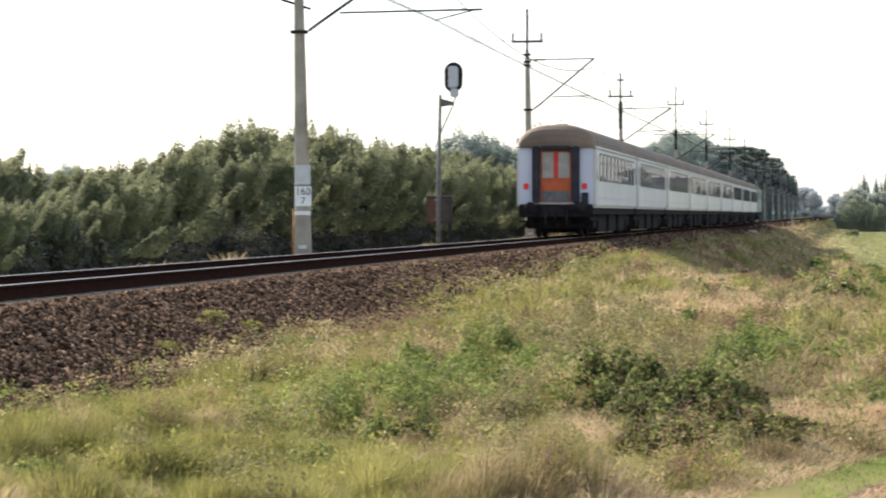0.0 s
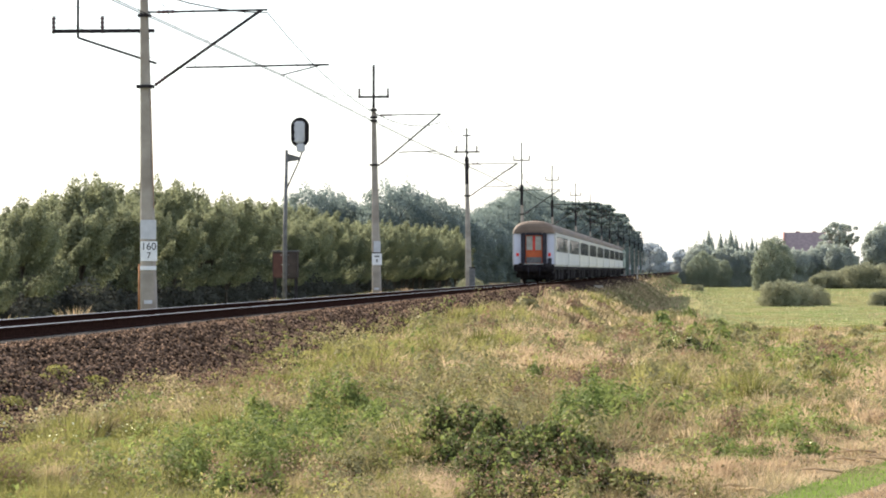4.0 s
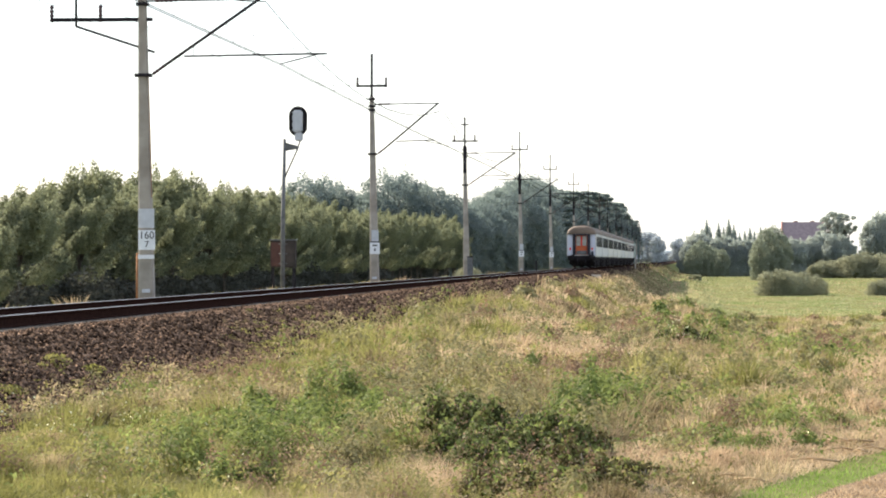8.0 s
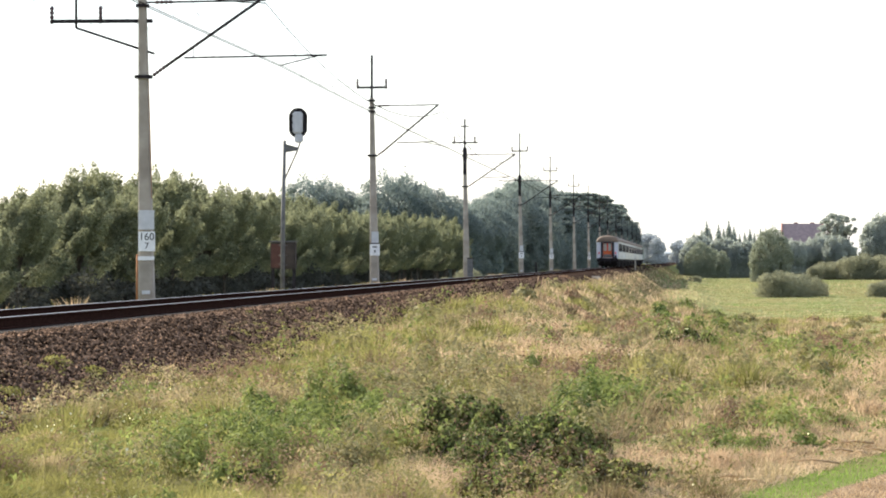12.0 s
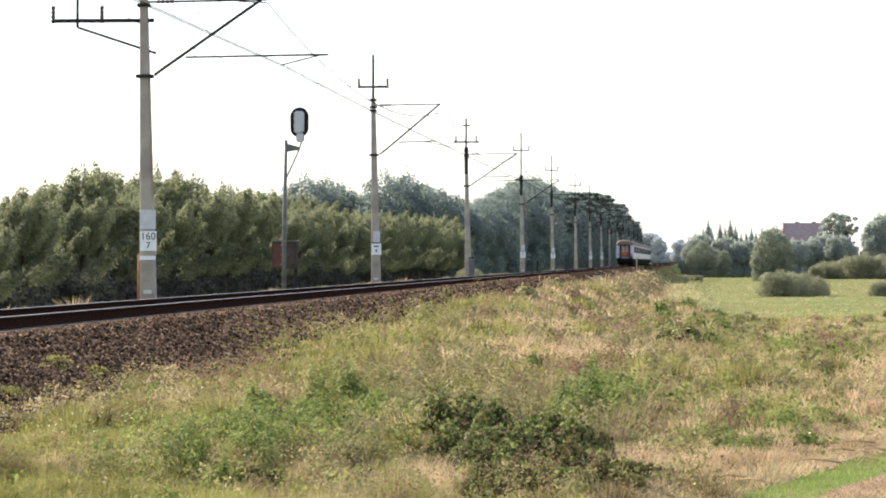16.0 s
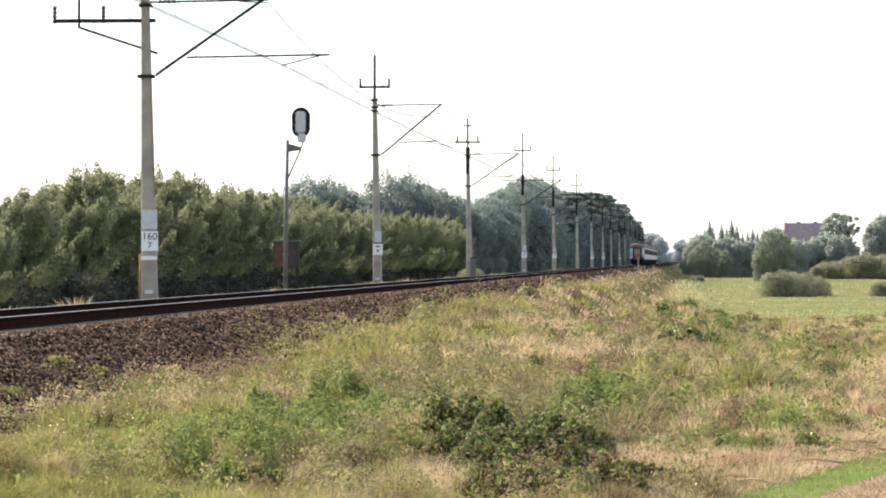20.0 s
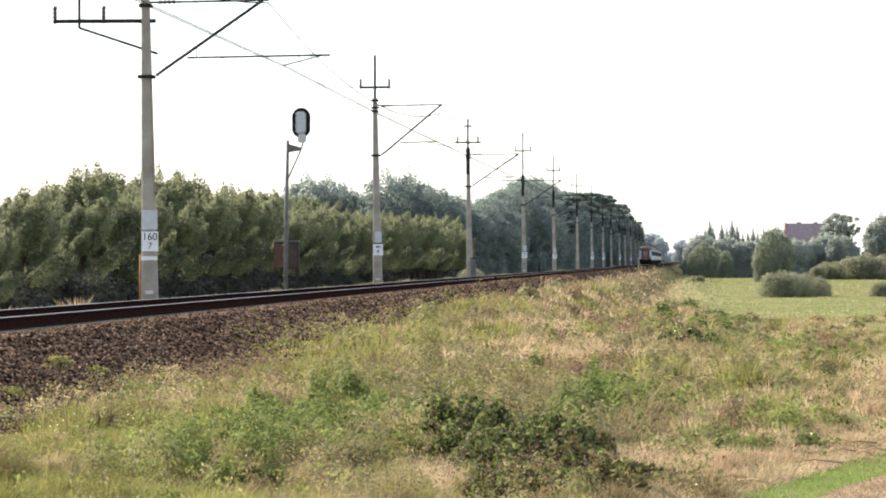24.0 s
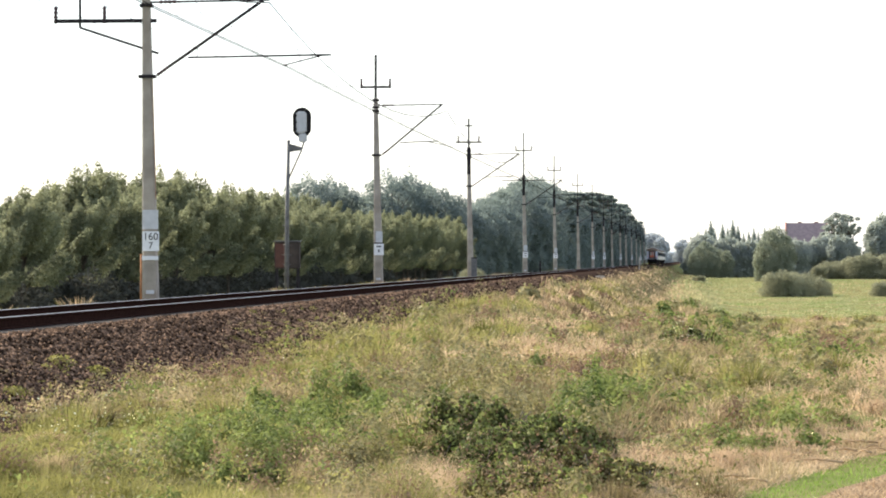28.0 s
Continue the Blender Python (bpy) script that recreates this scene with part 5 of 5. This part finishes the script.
LOOKS = {
    "gold": ("grass", "tall_grass", "lush yellow-green grass clumps blown by the wind", "grass"),
    "nettle": ("leaf_weed", "nettle_clump", "clumps of bright green leafy nettles", "weeds"),
    "mugwort": ("weed_grey", "mugwort_clump", "clumps of grey-green leafy weeds", "weeds"),
    "dock": ("dock", "dock_clump", "clumps of reddish-brown seeding weeds", "weeds"),
    "straw": ("straw", "straw_clump", "clumps of pale pinkish dry grass", "grass"),
    "olive": ("grass_olive", "withering_clump", "clumps of withering olive grass", "grass"),
}


def dome_leaves(rng, x, y, rad, high, per, length):
    """Leaves over the shells of low domes, tips hanging outward."""
    i = np.repeat(np.arange(len(x)), per)
    m = len(i)
    a, u = rng.random(m) * 6.283, rng.random(m)
    q = np.sqrt(1 - u * u) * (0.55 + 0.5 * rng.random(m))
    lump = 1 + 0.22 * np.sin(3 * a + i) + 0.15 * np.sin(7 * a + 2.3 * i)
    out = np.stack([np.cos(a) * q, np.sin(a) * q, 0.35 + 0.8 * u], 1) + 0.35 * rng.normal(size=(m, 3))
    out /= np.linalg.norm(out, axis=1)[:, None]
    px, py = x[i] + rad[i] * q * lump * np.cos(a), y[i] + 1.5 * rad[i] * q * lump * np.sin(a)
    c = np.stack([px, py, ground_z(px, py) + high[i] * u * (0.7 + 0.4 * rng.random(m)) * lump + 0.02], 1)
    axis = np.stack([np.cos(a) + 0.2, np.sin(a), -0.3 + 0.35 * rng.normal(size=m)], 1) + 0.5 * rng.normal(size=(m, 3))
    axis -= out * (axis * out).sum(1)[:, None]
    axis /= np.linalg.norm(axis, axis=1)[:, None] + 1e-6
    side = np.cross(out, axis)
    s = (length * (0.6 + 0.8 * rng.random(m)))[:, None]
    L, W = axis * s * 0.5, side * s * 0.26
    co = np.stack([c - L, c + W, c + L - out * s * 0.12, c - W], 1).reshape(-1, 3)
    j = np.arange(m) * 4
    return co, np.stack([j, j + 1, j + 2, j, j + 2, j + 3], 1).ravel()


for y0, y1, n, size, tall, per in ((18, 30, 620, 0.24, 0.26, 400), (30, 45, 640, 0.28, 0.29, 230), (45, 75, 760, 0.34, 0.32, 170), (75, 130, 640, 0.46, 0.36, 120), (130, 240, 420, 0.75, 0.42, 90)):
    x, y = wedge(rng, n, y0, y1, 0.6)
    want = np.stack([RARE[k] * (0.4 if k == "nettle" and y0 >= 45 else 1.0) + patches(x, y, STANDS[k]) for k in STANDS]) ** 1.5
    pick = (want.cumsum(0) / want.sum(0) < rng.random(len(x))).sum(0)
    swell = 0.55 + 0.9 * field(x, y, 0.9, 12.0)
    by_toe = np.clip((x - toe(y)) / np.where(y > 75, 0.8, 1.4), 0.28, 1.0) * np.where((x > 9.9) & (y < 45), 0.62, 1.0)
    bare = patches(x, y, [(8.6, 28.2, 0.80, 3.2, 1.0), (9.25, 25.0, 0.60, 1.6, 1.0), (8.95, 22.6, 0.45, 1.7, 1.0)]) > 0.35
    bare |= (verge(x, y) > -0.45) & (y < 60)
    for k, name in enumerate(STANDS):
        i = np.flatnonzero((pick == k) & ~bare)
        if len(i) < 2:
            continue
        key, word, label, category = LOOKS[name]
        cx, cy = x[i], y[i]
        rad = size * (0.55 + 0.8 * rng.random(len(i)))
        high = tall * swell[i] * (0.55 + 0.75 * rng.random(len(i))) * by_toe[i] * {"straw": 0.85, "nettle": 1.05, "mugwort": 1.05}.get(name, 1.0)
        leaf = 0.0016 * 0.5 * (y0 + y1)
        if name in ("nettle", "mugwort", "dock"):
            co, idx = dome_leaves(rng, cx, cy, rad * 0.9, high, int(per * {"nettle": 2.1, "mugwort": 1.6, "dock": 1.6}[name]), max(leaf, 0.034) * {"nettle": 0.95, "mugwort": 0.85, "dock": 0.65}[name])
            ob = new(word, fast_mesh(word, co, np.full(len(idx) // 3, 3), idx, M[key]))
        else:
            j = np.repeat(np.arange(len(i)), per)
            m = len(j)
            a, q = rng.random(m) * 6.283, rng.random(m) ** 0.55
            lump = 1 + 0.25 * np.sin(3 * a + j)
            bx, by = cx[j] + rad[j] * q * lump * np.cos(a), cy[j] + 1.4 * rad[j] * q * lump * np.sin(a)
            h = high[j] * (1.08 - 0.62 * q * q) * (0.62 + 0.5 * rng.random(m))
            fan = h * (0.15 + 0.55 * q)
            lx, ly = np.cos(a) * fan + 0.22 * h + 0.16 * h * rng.normal(size=m), np.sin(a) * fan + 0.16 * h * rng.normal(size=m)
            ob = blade_mesh(word, rng, bx, by, ground_z(bx, by) - 0.02, h, (0.00021 if y1 <= 30 else 0.00028) * 0.5 * (y0 + y1) * (0.6 + 0.6 * rng.random(m)), lx, ly, M[key])
        tagged(ob, label, category, kind="stuff")

# dry tussocks
for cx, cy, rx, ry, n, hi in ((8.36, 24.2, 0.20, 0.9, 90, 0.34), (8.44, 23.2, 0.16, 0.7, 50, 0.24), (10.15, 28.8, 0.55, 1.8, 90, 0.16), (10.75, 29.6, 0.5, 1.8, 80, 0.15), (11.9, 33.5, 0.6, 2.5, 50, 0.16), (12.4, 44.0, 0.9, 5.0, 50, 0.22), (7.9, 58, 0.7, 7.0, 90, 0.30)):
    a, q = rng.random(n) * 6.28, rng.random(n) ** 0.5
    i = np.repeat(np.arange(n), 46)
    m = len(i)
    b, e = rng.random(m) * 6.28, rng.random(m) ** 0.6
    bx, by = cx + rx * (q * np.cos(a))[i] + 0.07 * e * np.cos(b), cy + ry * (q * np.sin(a))[i] + 0.07 * e * np.sin(b)
    h = hi * (0.6 + 0.6 * rng.random(n))[i] * (0.6 + 0.5 * rng.random(m))
    lean = h * (0.15 + 0.5 * e)
    wd = 0.004 * cy / 26
    tagged(blade_mesh("dry_tussock", rng, bx, by, ground_z(bx, by) - 0.02, h, np.full(m, wd), np.cos(b) * lean + 0.15 * h, np.sin(b) * lean, M["straw"]), "dense pale dry grass tussocks", "grass", kind="stuff")

# tall brown docks and pale umbels in the hollow
a, q = rng.random(90) * 6.28, rng.random(90) ** 0.5
leafy("dock_stand", rng, 13.35 + 0.42 * q * np.cos(a), 72 + 3 * q * np.sin(a), 0.45 + 0.4 * rng.random(90), np.full(90, 0.12), 60, 0.05, 0.028, M["dock"], "stand of tall reddish-brown dead docks")
a, q = rng.random(26) * 6.28, rng.random(26) ** 0.5
leafy("umbels", rng, 10.05 + 0.35 * q * np.cos(a), 61 + 1.5 * q * np.sin(a), 0.5 + 0.25 * rng.random(26), np.full(26, 0.08), 4, 0.035, 0.022, M["flower"], "pale flowering umbels above the weeds", "flowers")

# small pale flowers
x, y = wedge(rng, 1700, 22, 60)
ok = rng.random(len(x)) < np.clip(patches(x, y, [(5.0, 33, 1.4, 4, 0.6), (5.6, 29, 1.0, 3, 0.6), (8.8, 56, 1.2, 8, 0.5), (7.6, 45, 0.8, 5, 0.4)]) + 0.05, 0, 1)
x, y = x[ok], y[ok]
leafy("flowers", rng, x, y, np.full(len(x), 0.30), np.full(len(x), 0.05), 3, 0.022, 0.020, M["flower"], "small pale yellow flower heads in the grass", "flowers")

# weed tufts on the ballast edge
leafy("ballast_weeds", rng, np.array([2.6, 2.85, 2.95, 3.2, 3.05]), np.array([40.5, 41.6, 36.0, 56.5, 59.0]), np.array([0.20, 0.15, 0.16, 0.18, 0.16]), np.array([0.20, 0.18, 0.18, 0.22, 0.22]), 170, 0.05, 0.022, M["grass"], "bright green weed tufts at the ballast edge")


# scattered low weeds among the stones of the shoulder
wy = 33 + 40 * rng.random(170)
wx = toe(wy) - 0.55 * np.abs(rng.normal(size=170))
leafy("shoulder_weeds", rng, wx, wy, 0.05 + 0.10 * rng.random(170), 0.05 + 0.08 * rng.random(170), 26, 0.040, 0.016, M["bank"], "sparse brownish weeds among the ballast stones")
leafy("shoulder_weeds", rng, wx[:70] + 0.12, wy[:70] + 0.3, 0.05 + 0.10 * rng.random(70), 0.05 + 0.08 * rng.random(70), 26, 0.045, 0.018, M["grass"], "sparse green weeds among the ballast stones")

# grass along the far side of the track
n = 2600
ty, tx = 62 + 340 * rng.random(n) ** 1.5, -2.7 - 6.5 * rng.random(n) ** 1.4
hh = (0.10 + 0.34 * field(tx, ty, 1.1, 6.0) ** 2) * (0.6 + 0.6 * rng.random(n))
tuft_x = np.array([-4.5, -4.3, -4.7, -3.4, -3.3, -3.8, -4.0])
tuft_y = np.array([80.0, 79.0, 81.5, 108.0, 109.5, 98.0, 92.0])
tx, ty = np.concatenate([tx, np.repeat(tuft_x, 3)]), np.concatenate([ty, np.repeat(tuft_y, 3)])
hh = np.concatenate([hh, np.repeat([0.75, 0.7, 0.6, 0.42, 0.38, 0.4, 0.4], 3)])
n = len(tx)
pale = field(tx, ty, 2.0, 1.0) + 0.25 * rng.normal(size=n) > 0.55
for key, name, sel in (("straw", "dry_grass", pale), ("grass", "green_grass", ~pale)):
    i = np.repeat(np.flatnonzero(sel), 26)
    m = len(i)
    a, q = rng.random(m) * 2 * np.pi, rng.random(m)
    bx, by, h = tx[i] + 0.3 * q * np.cos(a), ty[i] + 0.3 * q * np.sin(a), hh[i] * (0.5 + 0.6 * rng.random(m))
    tagged(blade_mesh(name, rng, bx, by, ground_z(bx, by) - 0.02, h, np.full(m, 0.02), 0.4 * h * np.cos(a), 0.4 * h * np.sin(a), M[key]), "rough grass along the far side of the track", "grass", kind="stuff")


# ---- brambles ----
def bramble(cx, cy, rx, ry, high, leaves, material, label, size=0.05):
    t = thing("bramble_bush", label, "bush", "bramble bushes")
    t.location = (cx, cy, float(ground_z(cx, cy)))
    blobs, canes = [], []
    for k in range(34):
        a, r = rng.random() * 6.28, rng.random() ** 0.5
        x, y = rx * r * math.cos(a), ry * r * math.sin(a)
        h = high * (0.35 + 0.65 * rng.random()) * (1.05 - 0.5 * r * r)
        s = rx * (0.14 + 0.16 * rng.random())
        blobs.append((x, y, h * 0.6, s, s * 1.5, h * 0.42))
    for k in range(26):
        a, r = rng.random() * 6.28, 0.5 + 0.5 * rng.random()
        x, y, top = rx * r * math.cos(a), ry * r * math.sin(a), high * (0.35 + 0.35 * rng.random())
        canes.append(([(x * 0.3, y * 0.3, 0), (x * 0.5, y * 0.5, top * 0.8), (x * 0.8, y * 0.8, top), (x * 1.15, y * 1.15, top * 0.5)], 0.004))
    part("cane_tangle", tubes("cane_tangle", canes, M["bark"], 4), None, t, "arching brown canes")
    part("foliage", leaf_mesh("foliage", rng, blobs, leaves, size, size * 0.7, material, 0.3), None, t)
    # outer leaves in a paler green, sunlight put into their colour
    part("young_leaves", leaf_mesh("young_leaves", rng, blobs, leaves // 3, size * 0.9, size * 0.6, M["leaf_weed"], 0.75), None, t, "paler green outer leaves with sunlight in their colour")
    part("dead_leaves", leaf_mesh("dead_leaves", rng, blobs, leaves // 4, size * 0.8, size * 0.4, M["dock"], 0.4), None, t, "withered brown leaves")


# the bush at (7.12, 23.7) is added in place of a shadowed hollow
for bx, by, s, hh, lv in ((8.72, 29.2, 0.52, 0.58, 9500), (8.12, 30.2, 0.34, 0.46, 4200), (9.05, 27.6, 0.44, 0.52, 8000), (8.80, 26.6, 0.46, 0.44, 6500), (8.42, 27.8, 0.32, 0.36, 3200), (7.12, 23.7, 0.24, 0.24, 2600), (7.75, 34.5, 0.40, 0.36, 3600)):
    bramble(bx, by, s, s * 1.7, hh, lv, M["leaf_bramble"], "dark green bramble bush tangled with grass", 0.046)
for bx, by, s, hh, lv in ((9.40, 25.4, 0.36, 0.36, 4800), (9.70, 24.1, 0.26, 0.30, 2800), (8.80, 23.6, 0.22, 0.20, 1600), (9.25, 23.7, 0.26, 0.22, 2200), (9.72, 26.0, 0.20, 0.20, 1300), (9.42, 27.6, 0.24, 0.28, 1700), (9.98, 24.8, 0.18, 0.15, 900), (9.20, 29.4, 0.22, 0.30, 1500), (8.98, 24.6, 0.36, 0.36, 4600), (8.66, 24.4, 0.26, 0.32, 2800)):
    bramble(bx, by, s, s * 1.7, hh, lv, M["leaf_autumn"], "low bramble with yellowing and brown leaves", 0.042)
for bx, by, s, hh, lv in ((6.35, 92, 0.4, 0.55, 1800), (10.25, 68, 0.32, 0.42, 2600), (10.62, 69, 0.28, 0.36, 2000), (9.85, 70, 0.3, 0.34, 1600), (13.9, 88, 0.7, 0.5, 2200), (2.75, 640, 0.9, 0.8, 900), (9.6, 206, 1.0, 0.55, 1500), (11.2, 200, 1.2, 0.5, 1500)):
    bramble(bx, by, s, s * 2.6, hh, lv, M["leaf_bramble"], "small dark green bush in the rough grass", 0.07)
for bx, by, s, hh, lv in ((12.35, 70, 0.30, 0.50, 2600), (12.0, 73, 0.36, 0.40, 2200), (14.3, 76, 0.5, 0.36, 2000)):
    bramble(bx, by, s, s * 2.6, hh, lv, M["leaf_weed"], "bright green leafy bush in the hollow", 0.075)

# tall pale weeds at the crest, and a pale block beside the track
n = 9
tx, ty = 3.0 + 0.45 * rng.normal(size=n) * 0.5, 166 + 5 * rng.random(n)
weed = thing("tall_weed", "clump of tall pale dry weed stalks at the embankment crest", "weed")
for i in range(n):
    z0, h = float(ground_z(tx[i], ty[i])), 0.35 + 0.3 * rng.random()
    part("stalk", tube("stalk", [(tx[i], ty[i], z0), (tx[i] + 0.05, ty[i], z0 + h * 0.6), (tx[i] + 0.22 * rng.random(), ty[i], z0 + h)], [0.012, 0.014, 0.022], M["straw"], 4), None, weed)
block = thing("concrete_block", "pale weathered concrete block lying beside the track", "block")
block.location = (2.9, 268.0, float(ground_z(2.9, 268.0)))
part("slab", box(-0.38, 0.38, -0.5, 0.5, -0.1, 0.24, 0.06), M["beige"], block)

# ---- mown verge, cuttings and bare soil at the roadside ----
n = 60000
y = 17 + 20 * rng.random(n)
x = 10.0 + 6.0 * rng.random(n)
v = verge(x, y)
ok = (v > 0.06) & (v < 0.72 + 0.05 * rng.normal(size=n)) & (x < 14)
x, y = x[ok], y[ok]
m = len(x)
h = 0.018 + 0.02 * rng.random(m)
tagged(blade_mesh("lawn", rng, x, y, ground_z(x, y) - 0.005, h, np.full(m, 0.008), 0.4 * h * rng.normal(size=m), 0.4 * h * rng.normal(size=m), M["lawn"]), "bright green short-mown grass verge", "lawn", kind="stuff")
n = 20000
y = 17 + 22 * rng.random(n)
s = np.minimum(-0.30 + 0.26 * rng.normal(size=n), 0.02 + 0.05 * rng.normal(size=n))
far = rng.random(n) < 0.5
s = np.where(far, 0.76 + np.abs(0.45 * rng.normal(size=n)), s)
x = 10.50 + (s * 6.05 + (y - 24.1) * 1.35) / 5.9
h = 0.03 + 0.05 * rng.random(n)
la = rng.random(n) * 6.28
tagged(blade_mesh("mown_hay", rng, x, y, ground_z(x, y) + np.where(far, 0.035, 0.0), h, np.full(n, 0.008), 0.14 * np.cos(la), 0.14 * np.sin(la), M["straw"]), "dry mown cuttings lying along the verge", "hay", kind="stuff")
# dry stalks dropped on the cuttings, and clods on the soil
for k in range(16):
    y = 24.5 + 6.5 * rng.random()
    x = 10.50 + ((-0.30 + 0.22 * rng.normal()) * 6.05 + (y - 24.1) * 1.35) / 5.9
    a, half = rng.random() * 6.28, 0.10 + 0.14 * rng.random()
    z = float(ground_z(x, y)) + 0.06
    stalk = thing("dry_stalk", "pale dry plant stalk lying on mown cuttings", "stalk", "stalks on the verge")
    stalk.location = (x, y, z)
    part("stem", tube("stem", [(-half * math.cos(a), -half * math.sin(a), -0.01), (0, 0, 0.015), (half * math.cos(a), half * math.sin(a), 0)], [0.009, 0.008, 0.004], M["straw"], 5), None, stalk)
soil = sheet("soil", np.arange(0.63, 5.0, 0.2), np.arange(-10, 40, 0.5), lambda a, b: ground_z(10.50 + (a * 6.05 + (b - 24.1) * 1.35) / 5.9, b) + 0.02 + 0.015 * np.sin(9 * a + 4 * b) * np.sin(7 * b), M["soil"])
co = np.zeros(len(soil.data.vertices) * 3, np.float32)
soil.data.vertices.foreach_get("co", co)
co = co.reshape(-1, 3)
co[:, 0] = 10.50 + (co[:, 0] * 6.05 + (co[:, 1] - 24.1) * 1.35) / 5.9
soil.data.vertices.foreach_set("co", co.ravel())
tagged(soil, "bare brown roadside soil with plant litter", "soil", kind="structure")

# ---- track pieces: sleepers and ballast stones ----
sleeper_mesh = bpy.data.meshes.new("sleeper")
sb_ = box(-1.28, 1.28, -0.13, 0.13, -0.36, -0.168, 0.015)
sb_.to_mesh(sleeper_mesh)
sb_.free()
sleeper_mesh.materials.append(M["sleeper"])
for k in range(300):
    s = new("sleeper", sleeper_mesh)
    s.parent = ballast
    s.location = (0.02 * math.sin(k * 7.3), 36.0 + 0.62 * k, 0)


def stone_arrays(rng, x, y, size):
    """Rough six-cornered stones."""
    n = len(x)
    base = np.array([(1, 0, 0), (-1, 0, 0), (0, 1, 0), (0, -1, 0), (0, 0, 1), (0, 0, -1)], float)
    v = base[None] * (0.65 + 0.6 * rng.random((n, 6, 1))) + 0.25 * rng.normal(size=(n, 6, 3))
    w = rng.random(n) * 6.28
    c, s = np.cos(w), np.sin(w)
    vx, vy = v[..., 0] * c[:, None] - v[..., 1] * s[:, None], v[..., 0] * s[:, None] + v[..., 1] * c[:, None]
    v = np.stack([vx, vy, v[..., 2] * 0.8], -1) * size[:, None, None]
    v += np.stack([x, y, ballast_z(x, y) + size * 0.35], 1)[:, None]
    tri = np.array([(0, 2, 4), (2, 1, 4), (1, 3, 4), (3, 0, 4), (2, 0, 5), (1, 2, 5), (3, 1, 5), (0, 3, 5)])
    idx = (np.arange(n)[:, None, None] * 6 + tri[None]).ravel()
    return v.reshape(-1, 3), idx


co, idx, count = [], [], 0
for y0, y1, dens, size in ((28, 52, 520, 0.032), (52, 80, 300, 0.038), (80, 120, 150, 0.045), (120, 220, 40, 0.065)):
    n = int((y1 - y0) * 2.5 * dens)
    y, x = y0 + (y1 - y0) * rng.random(n), 1.30 + 2.5 * rng.random(n)
    ok = x < toe(y) + 0.12 * rng.normal(size=n) + 0.1
    x, y = x[ok], y[ok]
    a, b = stone_arrays(rng, x, y, size * (0.55 + 0.8 * rng.random(len(x))))
    co.append(a)
    idx.append(b + count)
    count += len(a)
co, idx = np.concatenate(co), np.concatenate(idx)
stones = new("stones", fast_mesh("stones", co, np.full(len(idx) // 3, 3), idx, M["stone"]))
stones.parent = ballast
tagged(stones, kind="stuff")
a, b = stone_arrays(rng, np.zeros(5), np.zeros(5), np.full(5, 0.045))
shapes = []
for k in range(5):
    v = a[k * 6:k * 6 + 6]
    v = v - v.mean(0)
    shapes.append(fast_mesh("stone", v, np.full(8, 3), b[:24], M["stone_one"]))
for k in range(300):
    y = 31 + 24 * rng.random()
    x = 1.5 + 1.6 * rng.random()
    s = new("stone", shapes[k % 5])
    s.parent = ballast
    s.matrix_basis = pose(x, y, float(ballast_z(x, y)) + 0.045, 0, 0, 360 * rng.random())


# ---- what moves: the train draws away along the line ----
def motions():
    for k, unit in enumerate(TRAIN):
        walk(unit, [(t, pose(0, 119.4 + 25.1 * t + 0.035 * t * t + 24.5 * k, 0)) for t in (0, 2, 4, 6, 8, 10, 12, 14, 16, 18, 20, 22, 24, 26, 28)])


motions()
